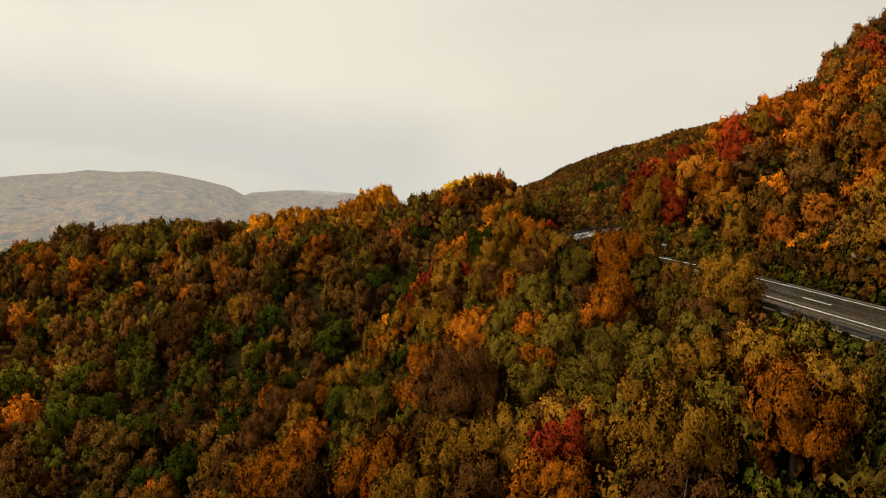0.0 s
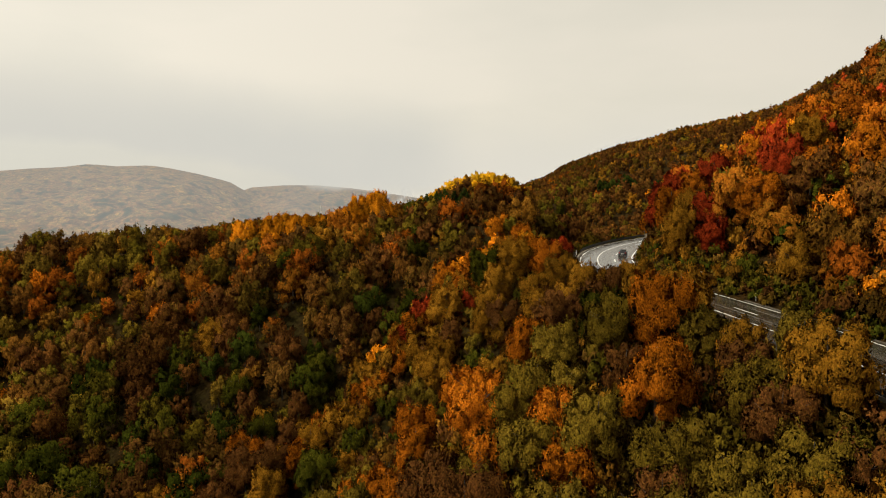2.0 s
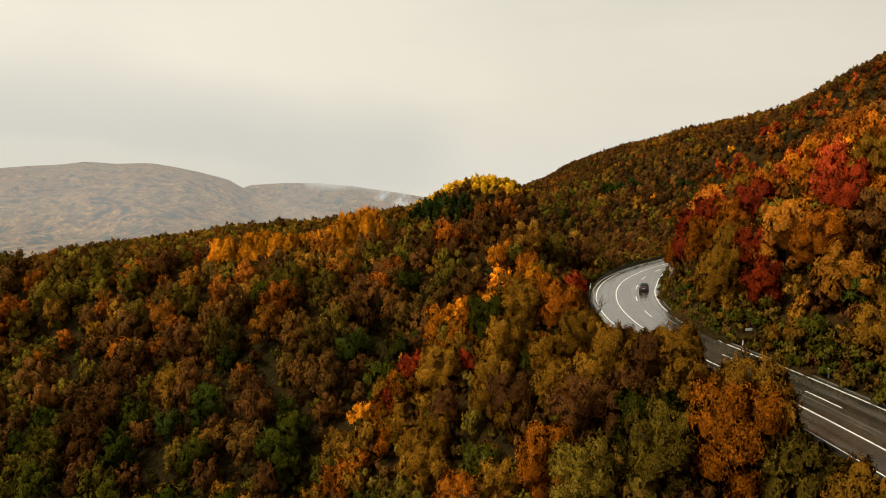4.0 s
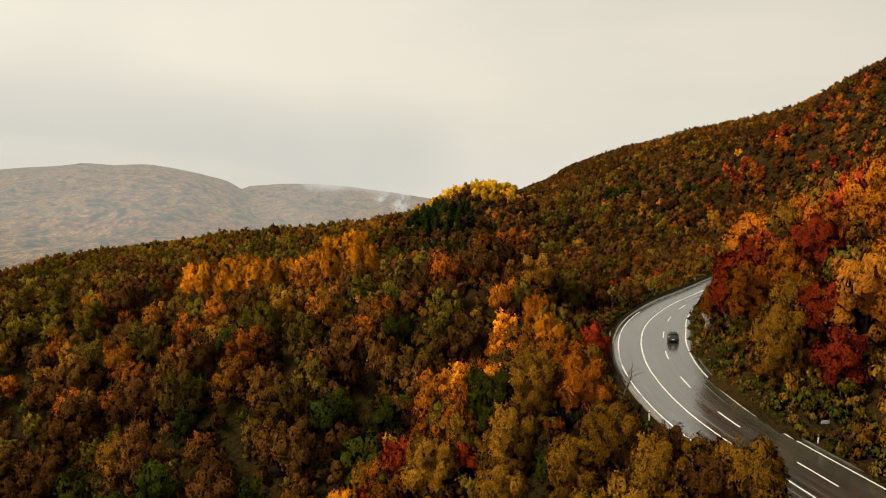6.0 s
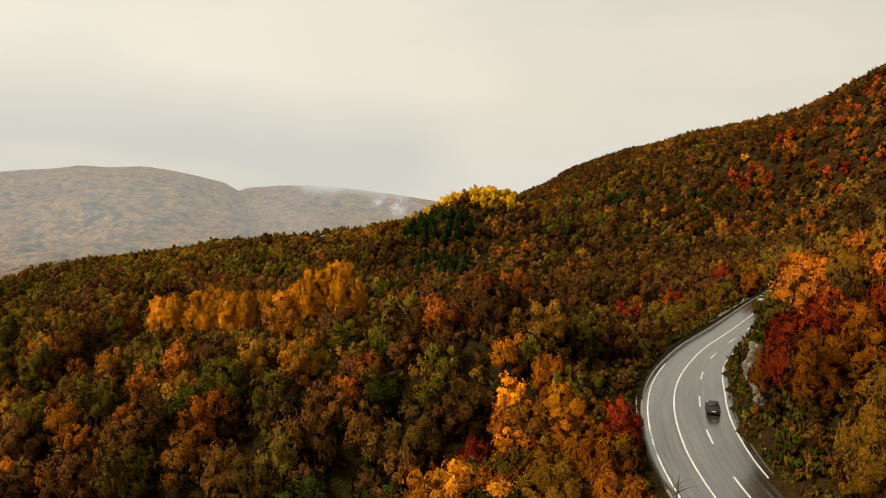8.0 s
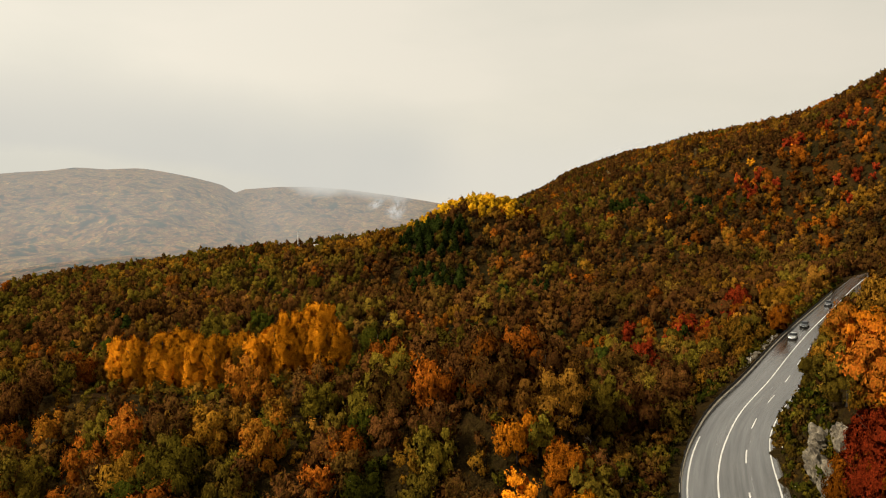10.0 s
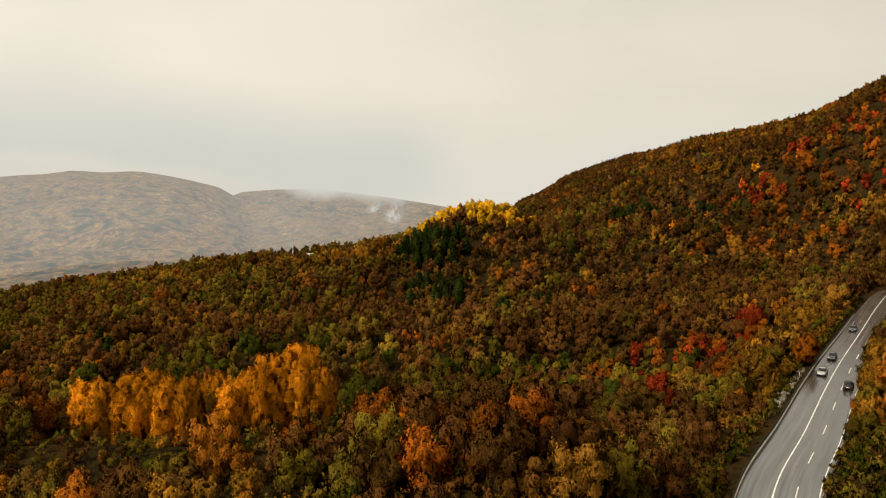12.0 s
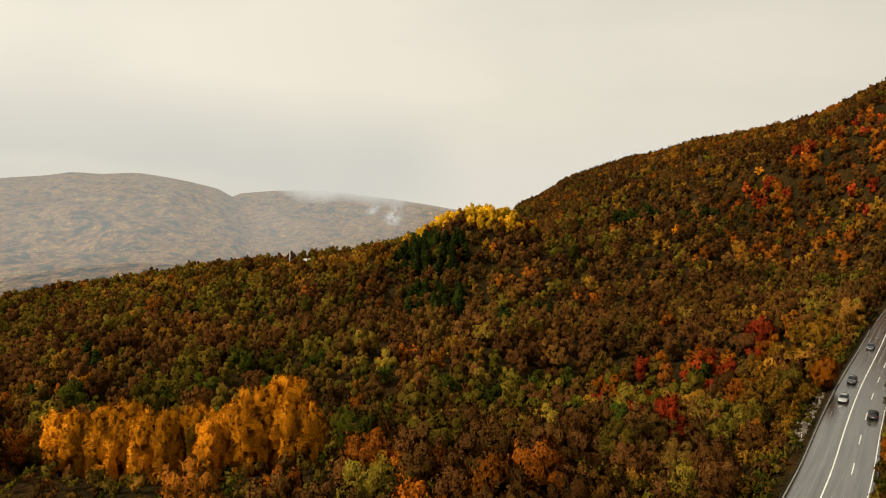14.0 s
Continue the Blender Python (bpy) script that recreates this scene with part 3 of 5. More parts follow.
    return verts, bends, uv, np.arange(count * 4).reshape(-1, 4), tris + count * 4


def facets(name, head, tint, mat, parent=None, vigour=None):
    """One mesh of clumps and loose leaf sprays, each with its place in the autumn palette."""
    verts, bend, uv, quads, tris = head
    me = bpy.data.meshes.new(name)
    corner = np.concatenate([quads.ravel(), tris.ravel()]).astype(np.int32)
    me.vertices.add(len(verts))
    me.vertices.foreach_set("co", verts.reshape(-1).astype(np.float32))
    me.loops.add(len(corner))
    me.loops.foreach_set("vertex_index", corner)
    me.polygons.add(len(quads) + len(tris))
    me.polygons.foreach_set("loop_start", np.concatenate([np.arange(len(quads)) * 4, len(quads) * 4 + np.arange(len(tris)) * 3]).astype(np.int32))
    me.update(calc_edges=True)
    me.uv_layers.new(name="spray").data.foreach_set("uv", uv[corner].reshape(-1).astype(np.float32))
    at = me.attributes.new("autumn", "FLOAT", "POINT")
    at.data.foreach_set("value", tint.astype(np.float32))
    at = me.attributes.new("vigour", "FLOAT", "POINT")
    at.data.foreach_set("value", (np.full(len(verts), 0.5) if vigour is None else vigour).astype(np.float32))
    me.polygons.foreach_set("use_smooth", np.ones(len(me.polygons), bool))
    me.normals_split_custom_set_from_vertices(bend.astype(np.float32))
    me.materials.append(mat)
    ob = new(name, me)
    ob.parent = parent
    return ob


def tube(path, radii, sides):
    """Corners and faces of a bent, tapered stem."""
    verts, faces = [], []
    for p, r in zip(path, radii):
        for k in range(sides):
            a = 6.2832 * k / sides
            verts.append((p[0] + r * math.cos(a), p[1] + r * math.sin(a), p[2]))
    for i in range(len(path) - 1):
        for k in range(sides):
            faces.append((i * sides + k, i * sides + (k + 1) % sides, (i + 1) * sides + (k + 1) % sides, (i + 1) * sides + k))
    return verts, faces


def stems(rng, tall, wide, limbs, sides=6):
    verts, faces = tube([(0, 0, -0.6), (0.05, 0, tall * 0.2), (0.1 * rng.normal(), 0.1 * rng.normal(), tall * 0.5), (0.15 * rng.normal(), 0.15 * rng.normal(), tall * 0.86)], [0.034 * tall, 0.024 * tall, 0.016 * tall, 0.004 * tall], sides)
    for _ in range(limbs):
        a, z0 = rng.random() * 6.28, tall * (0.22 + 0.4 * rng.random())
        r = wide * (0.5 + 0.3 * rng.random())
        rise = tall * (0.14 + 0.2 * rng.random())
        v, f = tube([(0, 0, z0), (math.cos(a) * r * 0.5, math.sin(a) * r * 0.5, z0 + rise * 0.6), (math.cos(a) * r, math.sin(a) * r, z0 + rise)], [0.011 * tall, 0.007 * tall, 0.002 * tall], 4)
        faces += [tuple(q + len(verts) for q in g) for g in f]
        verts += v
    return verts, faces


# stands of one mood: x, y, half widths, lowest and highest palette place, share of the trees
NEAR_STANDS = [(4, 124, 22, 14, 0.5, 0.58, 0.6), (-50, 120, 60, 40, 0.10, 0.2, 0.22), (-50, 130, 70, 50, 0.38, 0.45, 0.3), (14, 150, 10, 18, 0.54, 0.74, 0.75), (16, 156, 10, 14, 0.25, 0.30, 0.25), (19, 118, 9, 14, 0.46, 0.58, 0.7), (55, 150, 18, 24, 0.61, 0.69, 0.6), (56, 146, 16, 18, 0.86, 0.89, 0.35), (44, 118, 12, 20, 0.46, 0.60, 0.35), (46, 112, 18, 24, 0.62, 0.68, 0.35), (44, 108, 14, 22, 0.14, 0.20, 0.2),
               (62, 118, 18, 18, 0.60, 0.68, 0.5), (78, 125, 24, 24, 0.86, 0.885, 0.2), (70, 140, 26, 24, 0.66, 0.71, 0.4), (-40, 200, 80, 24, 0.27, 0.31, 0.25), (-40, 190, 80, 24, 0.60, 0.66, 0.25), (15, 225, 40, 45, 0.36, 0.45, 0.6), (18, 60, 16, 26, 0.25, 0.31, 0.45), (14, 52, 16, 20, 0.62, 0.66, 0.25), (80, 262, 24, 30, 0.49, 0.555, 0.7), (70, 240, 14, 14, 0.26, 0.31, 0.5), (14, 137, 13, 20, 0.64, 0.75, 0.75), (1, 118, 15, 12, 0.5, 0.57, 0.6), (17, 100, 9, 12, 0.5, 0.6, 0.5)]
FAR_STANDS = [(60, 430, 150, 120, 0.37, 0.45, 0.45), (317, 718, 90, 60, 0.38, 0.43, 0.6), (245, 700, 40, 26, 0.50, 0.55, 0.5), (234, 637, 20, 15, 0.50, 0.55, 0.4), (258, 612, 26, 22, 0.875, 0.89, 0.35), (282, 547, 24, 22, 0.875, 0.89, 0.3), (75, 322, 42, 20, 0.61, 0.67, 0.6), (78, 320, 36, 14, 0.875, 0.89, 0.4), (330, 620, 140, 45, 0.60, 0.67, 0.55), (350, 640, 120, 30, 0.875, 0.89, 0.2), (250, 540, 70, 50, 0.46, 0.66, 0.5), (-20, 300, 120, 50, 0.10, 0.30, 0.3), (-210, 560, 170, 130, 0.26, 0.34, 0.4), (-130, 590, 120, 60, 0.5, 0.57, 0.35),
              (60, 420, 100, 60, 0.37, 0.45, 0.5), (-60, 600, 60, 30, 0.3, 0.57, 0.7), (500, 900, 300, 200, 0.38, 0.68, 0.6)]


def tint_at(x, y, rng):
    """The place in the autumn palette that suits a tree's stand on the hill."""
    n = len(x)
    r = rng.random(n)
    clump = 0.5 + 0.5 * wave(x, y, 46, 11)
    clump = np.where(y > 255, 0.5 + 0.5 * wave(x, y, 120, 13), clump)
    share = np.where(y > 255, 0.45, 0.28)
    pick = np.clip((1 - share) * r + share * clump, 0, 1)
    s, _ = road_side(x, y)

    def table(stops):
        p, v = zip(*stops)
        return np.interp(pick, p, v)
    gully = table([(0, 0.08), (0.3, 0.16), (0.40, 0.27), (0.46, 0.38), (0.84, 0.45), (0.87, 0.62), (0.96, 0.66), (1, 0.74)])
    spur = table([(0, 0.16), (0.2, 0.3), (0.24, 0.38), (0.46, 0.46), (0.62, 0.55), (0.65, 0.62), (0.85, 0.67), (0.95, 0.72), (0.955, 0.86), (1, 0.89)])
    upper = table([(0, 0.18), (0.2, 0.30), (0.26, 0.38), (0.46, 0.45), (0.5, 0.51), (0.58, 0.53), (0.6, 0.62), (0.85, 0.67), (0.955, 0.70), (0.96, 0.86), (1, 0.885)])
    slope = table([(0, 0.10), (0.14, 0.18), (0.22, 0.25), (0.34, 0.32), (0.36, 0.38), (0.70, 0.445), (0.74, 0.51), (0.80, 0.53), (0.81, 0.62), (0.96, 0.67), (1, 0.74)])
    mountain = table([(0, 0.12), (0.18, 0.22), (0.24, 0.38), (0.9, 0.43), (0.94, 0.6), (1, 0.66)])
    k = rng.random(n)
    out = np.where(k < smoothstep(x - 0.85 * (y - 130) + 9, -4, 6) * (1 - smoothstep(y, 158, 185)), spur, gully)
    out = np.where(k < smoothstep(y, 150, 180), slope, out)
    out = np.where((s > 6) & (k < 0.9), upper, out)
    out = np.where(k < smoothstep(x + 0.1 * y, 190, 330) * smoothstep(y, 250, 400), mountain, out)
    for cx, cy, rx, ry, lo, hi, much in NEAR_STANDS + FAR_STANDS:
        far = np.hypot((x - cx) / rx, (y - cy) / ry)
        chance = rng.random(n) < much * (1 - smoothstep(far, 0.7, 1.25))
        out = np.where(chance, lo + (hi - lo) * rng.random(n), out)
    return np.clip(out + rng.normal(size=n) * 0.02, 0.02, 1.0)


def scatter(x0, x1, y0, y1, gap, rng, clear=7.6):
    """Tree places on a jittered grid, off the road."""
    gx, gy = np.meshgrid(np.arange(x0, x1, gap), np.arange(y0, y1, gap))
    x = gx.ravel() + rng.uniform(-0.48, 0.48, gx.size) * gap
    y = gy.ravel() + rng.uniform(-0.48, 0.48, gx.size) * gap
    s, along = road_side(x, y)
    keep = (s > clear + 0.9 - edge_shift(along)) | (s < -clear - 2.1)
    return x[keep], y[keep]


def woods(name, label, x, y, tint, count, size, tall, rng, variants=10, kind="round", trunk=True, leaf=LEAF, wide=0.42, core=0.97, clumps=11):
    """Many trees that nobody could count, joined."""
    z = height(x, y)
    heads = [crown_leaves(rng, kind, count, size, tall, wide * tall, 0, core, clumps) for _ in range(variants)]
    spots, bends, uvs, sprays, clumps, tints, tones, tv, tf, o = [], [], [], [], [], [], [], [], [], 0
    for k in range(len(x)):
        h, hn, uv, qs, ts = heads[rng.integers(variants)]
        a, g, w = rng.random() * 6.283, 0.62 + 0.6 * rng.random() ** 1.3, 0.85 + 0.35 * rng.random()
        ca, sa = math.cos(a), math.sin(a)
        turn = np.array([[ca, sa, 0], [-sa, ca, 0], [0, 0, 1]])
        spots.append(h @ turn * np.array([g * w, g * w, g]) + np.array([x[k], y[k], z[k]]))
        bends.append(hn @ turn)
        uvs.append(uv)
        sprays.append(qs + o)
        clumps.append(ts + o)
        tints.append(np.full(len(h), tint[k]))
        tones.append(np.full(len(h), rng.random()))
        o += len(h)
        if trunk:
            r, i = 0.028 * tall * g, len(tv)
            tv += [(x[k] + r, y[k], z[k] - 0.5), (x[k] - r / 2, y[k] + r, z[k] - 0.5), (x[k] - r / 2, y[k] - r, z[k] - 0.5), (x[k], y[k], z[k] + tall * g * 0.75)]
            tf += [(i, i + 1, i + 3), (i + 1, i + 2, i + 3), (i + 2, i, i + 3)]
    head = tuple(np.concatenate(v) for v in (spots, bends, uvs, sprays, clumps))
    ob = facets(name, head, np.concatenate(tints), leaf, None, np.concatenate(tones))
    tagged(ob, label, "woods", kind="stuff")
    if trunk:
        mesh_object("trunks", tv, tf, BARK, ob)
    return ob


def inside(x, y, x0, x1, y0, y1):
    return (x > x0) & (x < x1) & (y > y0) & (y < y1)


def hidden_side(x, y):
    """Ground that lies out of sight of the drone's line, left out of the planting."""
    u = x / np.maximum(y + 6, 4)
    return (np.abs(u) > 0.70) | (y < 12)


# single trees near the drone's line
SPOT = (-30, 33, 24, 130)
KINDS = {"round": (6.4, 3.0, 560, 0.39), "shrub": (3.0, 2.0, 260, 0.32), "poplar": (13.0, 4.3, 1000, 0.52), "pine": (9.0, 4.0, 140, 0.7)}
NAMES = {"round": "tree", "shrub": "shrub", "poplar": "poplar_tree", "pine": "pine_tree"}
MASTERS = {}
GROUPS = [(0.05, "dark green conifer in the woods"), (0.16, "green leafy tree on the slope below the road"), (0.3, "olive-green tree turning yellow on the slope"), (0.42, "thin brown tree with sparse dry leaves"),
          (0.56, "ochre-yellow autumn tree on the slope"), (0.69, "rust-brown autumn tree with dense round crown"), (0.79, "bright orange autumn tree among darker ones"),
          (0.87, "scarlet red autumn tree on the slope"), (0.97, "golden yellow autumn tree among dark woods")]
LEVELS = np.array([g[0] for g in GROUPS])


def tree_master(kind, lev, k):
    key = (kind, lev, k)
    if key not in MASTERS:
        rng = np.random.default_rng(int(LEVELS[lev] * 1000) + 37 * k + len(kind))
        tall, wide, count, size = KINDS[kind]
        top = new(NAMES[kind])
        v, f = stems(rng, tall, wide, {"round": 8, "poplar": 9, "shrub": 4}.get(kind, 3))
        mesh_object("trunk", v, f, BARK, top, smooth=True)
        if lev == 3:
            count = int(count * 0.6)
        head = crown_leaves(rng, kind, count, size, tall, wide, 1 if kind in ("round", "poplar") else 0, {"round": 0.76, "shrub": 0.74, "poplar": 0.78}.get(kind, 0.95), 14)
        facets("crown", head, np.full(len(head[0]), LEVELS[lev]), LEAF_FAR if kind == "pine" else LEAF, top)
        MASTERS[key] = [top, 0]
    return MASTERS[key]


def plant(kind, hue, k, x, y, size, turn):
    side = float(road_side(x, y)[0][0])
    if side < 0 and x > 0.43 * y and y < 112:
        # sizes are capped here to keep the road open to the camera's view
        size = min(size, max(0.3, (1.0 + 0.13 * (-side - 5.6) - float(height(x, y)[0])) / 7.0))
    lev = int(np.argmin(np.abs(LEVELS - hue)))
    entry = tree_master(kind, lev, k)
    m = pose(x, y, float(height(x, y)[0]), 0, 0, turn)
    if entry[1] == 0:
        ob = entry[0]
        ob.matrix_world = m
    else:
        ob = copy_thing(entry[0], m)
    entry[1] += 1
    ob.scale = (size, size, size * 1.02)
    label = GROUPS[lev][1]
    if "poplar" in kind:
        label = "tall golden-orange poplar standing above darker trees"
    if kind == "shrub":
        label = label.replace("tree", "shrub")
    return tagged(ob, label, "shrub" if kind == "shrub" else "tree", "trees on the slope")


rng = np.random.default_rng(11)
# trees that stand out, as (x, y, palette, size)
GULLY_TREES = [(-29.5, 118.3, 0.69, 1.1), (-20.6, 70, 0.55, 1.25), (-39.5, 107.1, 0.55, 0.9), (-37.8, 112.6, 0.6, 0.7), (-48, 107.8, 0.16, 1.3), (-102, 168.6, 0.16, 0.9), (-65.2, 173.7, 0.74, 1.1), (-90.2, 153.8, 0.74, 1.1), (-7.7, 68.2, 0.28, 1.2), (-17.2, 99.9, 0.66, 0.9), (-6.5, 143.3, 0.86, 0.8), (-10.7, 136.1, 0.78, 0.8), (-10.8, 77.9, 0.86, 0.6), (-44.1, 148.5, 0.5, 1.1), (-35.4, 133.9, 0.16, 1), (-20.8, 135, 0.15, 1.1), (-3.1, 128.6, 0.87, 0.8), (-16.6, 103.5, 0.6, 0.9), (-29.8, 119.3, 0.7, 1.1), (-5.4, 165, 0.15, 1)]
SPUR_TREES = [(20.9, 80.7, 0.67, 1.35), (25.2, 87.5, 0.57, 1.2), (6.9, 125.2, 0.15, 1), (9, 62.9, 0.7, 0.9), (18.2, 48.2, 0.5, 1), (7, 40.7, 0.86, 0.95), (3, 46.8, 0.9, 0.7), (0.7, 48, 0.57, 0.9), (1.7, 55.5, 0.42, 1.4), (26.6, 63, 0.57, 1.1), (22.4, 47.5, 0.55, 1.3), (28.1, 51.1, 0.3, 1), (25.3, 40.4, 0.3, 0.8), (8.4, 43.4, 0.5, 1), (13.2, 41.1, 0.5, 1.1), (15.5, 60.5, 0.3, 1.1), (6.7, 68.2, 0.3, 1), (11.2, 51.6, 0.3, 1), (9.5, 51.8, 0.9, 0.5), (7.1, 126.3, 0.15, 1.1), (17.1, 113.1, 0.52, 1.2), (22.7, 94.1, 0.55, 1.1), (23.8, 82.8, 0.57, 1.1), (28.7, 70.2, 0.3, 0.9)]
SPUR_EDGE_TREES = [(23.2, 149.7, 0.88, 0.8), (17.7, 164.2, 0.74, 1.1), (11.6, 155.6, 0.72, 1.1), (6.7, 155, 0.9, 0.9), (8.1, 128.2, 0.76, 1), (16.3, 136.1, 0.72, 1.1), (17.5, 126.9, 0.67, 1.2), (12.1, 128.9, 0.57, 1.1), (17, 152.8, 0.78, 1.1), (22.8, 145.8, 0.88, 0.8), (22.6, 104.3, 0.42, 0.9), (22.2, 86.9, 0.52, 0.85), (23, 78.8, 0.3, 0.9), (17.1, 70, 0.65, 1.1), (23.7, 68.2, 0.42, 0.9), (22.1, 112.5, 0.42, 0.75), (23.2, 109.3, 0.5, 0.75), (24.4, 106.1, 0.55, 0.75), (25.3, 102.9, 0.55, 0.8), (23.3, 84, 0.52, 1), (24.4, 77.8, 0.3, 0.9), (25.3, 73.4, 0.52, 0.9), (25, 103.7, 0.55, 0.9), (26, 99.9, 0.55, 1)]
UPHILL_TREES = [(42.4, 147.5, 0.87, 1.3), (43.6, 144, 0.87, 1.3), (41.5, 150.2, 0.65, 1.1), (42.8, 127, 0.87, 1.1), (41, 120, 0.87, 1), (38.6, 127.2, 0.55, 1.3), (41.4, 129.5, 0.6, 1.2), (36.8, 125.4, 0.5, 1.3), (37.3, 133.9, 0.55, 1.2), (55.2, 160, 0.5, 1.3), (48.5, 139.6, 0.86, 1.2), (53.3, 125, 0.87, 1.3), (58.3, 127.1, 0.5, 1.3), (47.9, 120.1, 0.65, 1.3), (44.8, 142.2, 0.65, 1.3), (43.2, 150.7, 0.87, 1.2), (47.3, 104.6, 0.6, 0.9), (44.4, 103.2, 0.58, 0.9), (42.3, 94, 0.2, 1), (43.4, 150, 0.86, 1.3), (41.5, 141.4, 0.65, 1.3), (51.5, 169.2, 0.35, 1.1), (38.7, 135, 0.7, 1.3)]
HOLLOW_TREES = [(74.4, 341.9, 0.87, 1.3), (49.6, 244.8, 0.87, 0.8), (112.6, 344.3, 0.87, 1.1), (97.2, 337.8, 0.87, 0.8), (40.7, 333.1, 0.4, 1.4), (57, 340.3, 0.35, 1.3), (54.3, 259.3, 0.87, 1.3), (109.4, 328.8, 0.87, 1.3), (95.7, 338.5, 0.88, 0.8), (41.6, 252.2, 0.28, 1), (-7.6, 207.4, 0.15, 1.3), (-13, 301.3, 0.97, 0.7), (-2.5, 194.4, 0.7, 1), (113.1, 303.6, 0.5, 1.3), (101.1, 292.9, 0.5, 1.2), (52.9, 195.6, 0.3, 1), (111.5, 334.8, 0.87, 1.5), (107.2, 337.6, 0.87, 1), (95.4, 335.3, 0.87, 0.9), (61.1, 292.4, 0.87, 1.3), (52, 251.9, 0.87, 1.2), (52, 240.5, 0.87, 1.2), (49.9, 267.2, 0.87, 1), (81.9, 310.7, 0.87, 1), (111.7, 310.8, 0.52, 1.4), (120.5, 314.6, 0.52, 1.3), (101.1, 302.7, 0.52, 1.4), (90.7, 294, 0.5, 1.3), (81.5, 283.5, 0.3, 1.2), (78.1, 252.2, 0.3, 1.2), (142.4, 346.4, 0.5, 1.1), (36.7, 234.4, 0.28, 1.4), (79.7, 343.4, 0.65, 1.2), (85.8, 330.5, 0.65, 1.1), (57.6, 336.1, 0.65, 1.1), (82.9, 248.3, 0.66, 1), (17, 178, 0.42, 1.1), (25, 181, 0.33, 1.1), (-51, 226, 0.87, 0.8), (-63, 230, 0.87, 0.8)]
POPLARS = [(-59, 228, 0.79, 0.92), (-48.5, 226, 0.79, 1.05), (-45, 228, 0.56, 0.95), (-36.5, 222, 0.79, 1.0), (-33.5, 223, 0.77, 1.02), (-28.5, 219, 0.79, 0.98), (-22, 215, 0.79, 1.08), (-18, 214, 0.79, 1.0), (-24.4, 214, 0.79, 0.95),
           (-29, 217, 0.79, 0.88), (-41, 224, 0.77, 0.95), (-54, 227, 0.79, 0.9), (-40, 220, 0.79, 0.9), (-44.5, 222, 0.79, 0.95), (-31, 214, 0.79, 0.75), (-20, 217, 0.79, 1.05), (-63, 229, 0.79, 0.8), (-37, 226, 0.79, 1.05), (-15.6, 213, 0.79, 0.8), (-34, 219, 0.56, 0.8), (-26, 218, 0.79, 0.95), (-52, 225, 0.77, 0.9)]


def grove(cx, cy, rx, ry, gap, hue, rng):
    """Places in an oval stand of one kind of tree."""
    gx, gy = np.meshgrid(np.arange(-rx, rx + 0.1, gap), np.arange(-ry, ry + 0.1, gap))
    x, y = gx.ravel() + rng.uniform(-0.4, 0.4, gx.size) * gap, gy.ravel() + rng.uniform(-0.4, 0.4, gx.size) * gap
    ok = (x / rx) ** 2 + (y / ry) ** 2 < 1
    return [(float(cx + a), float(cy + b), float(hue + 0.02 * rng.normal()), float(0.8 + 0.45 * rng.random())) for a, b in zip(x[ok], y[ok])]


PINES = grove(-2, 582, 26, 34, 8.0, 0.04, rng) + grove(2, 498, 20, 30, 8.5, 0.05, rng) + grove(59, 474, 11, 14, 8.0, 0.03, rng) + grove(36, 450, 6, 9, 7.0, 0.04, rng) + [(-130, 369, 0.02, 0.9), (-120, 355, 0.02, 0.8)]
DARK_COPSE = grove(162, 668, 20, 20, 9.0, 0.05, rng) + grove(199, 630, 14, 15, 9.0, 0.06, rng)
YELLOW_GROVE = grove(28, 640, 52, 14, 6.2, 0.97, rng) + grove(46, 610, 20, 14, 8.0, 0.95, rng) + grove(-48, 592, 34, 16, 9.0, 0.57, rng) + grove(-60, 668, 34, 16, 9.0, 0.30, rng)
taken = []
for kind, rows in (("round", GULLY_TREES + SPUR_TREES + SPUR_EDGE_TREES + UPHILL_TREES + HOLLOW_TREES), ("poplar", POPLARS), ("pine", PINES)):
    for x, y, h, g in rows:
        if -7.6 < float(road_side(x, y)[0][0]) < 8.8:
            continue
        g = g * {"pine": 1.2, "poplar": 1.1}.get(kind, 1.0)
        plant(kind, h, int(rng.integers(2)), x, y, g * (0.95 + 0.1 * rng.random()), 360 * rng.random())
        taken.append((x, y, 3.0 * g))
# bushes that lean over the uphill kerb: length along the road, offset, palette, size
for s_, lat, h, g in [(309, 7.3, 0.65, 0.7), (318, 8.4, 0.5, 0.9), (324, 8.0, 0.28, 0.95), (331, 8.9, 0.5, 1.0), (338, 8.9, 0.5, 1.0), (345, 7.4, 0.3, 1.05), (352, 7.4, 0.55, 1.0), (360, 7.6, 0.4, 1.1), (368, 7.6, 0.3, 1.1), (298, 9.0, 0.5, 0.8), (290, 9.2, 0.28, 0.8), (303, 9.0, 0.28, 0.9), (314, 9.5, 0.5, 1.0)]:
    p, r = along_road(np.array([float(s_)]))
    q = p[0] + r[0] * lat
    plant("round", h, int(rng.integers(2)), float(q[0]), float(q[1]), g, 360 * rng.random())
    taken.append((float(q[0]), float(q[1]), 2.0))
# bright scrub along the crest of the spur
for k in range(90):
    f = k / 89
    x, y = 20 - 40 * f + rng.normal() * 2.6, 143 - 37 * f + rng.normal() * 3.0
    plant("shrub", (0.55, 0.3, 0.56, 0.74, 0.56, 0.72, 0.65, 0.87, 0.55)[int(rng.integers(9))], int(rng.integers(2)), x, y, 1.0 + 0.5 * rng.random(), 360 * rng.random())
    taken.append((x, y, 2.2))
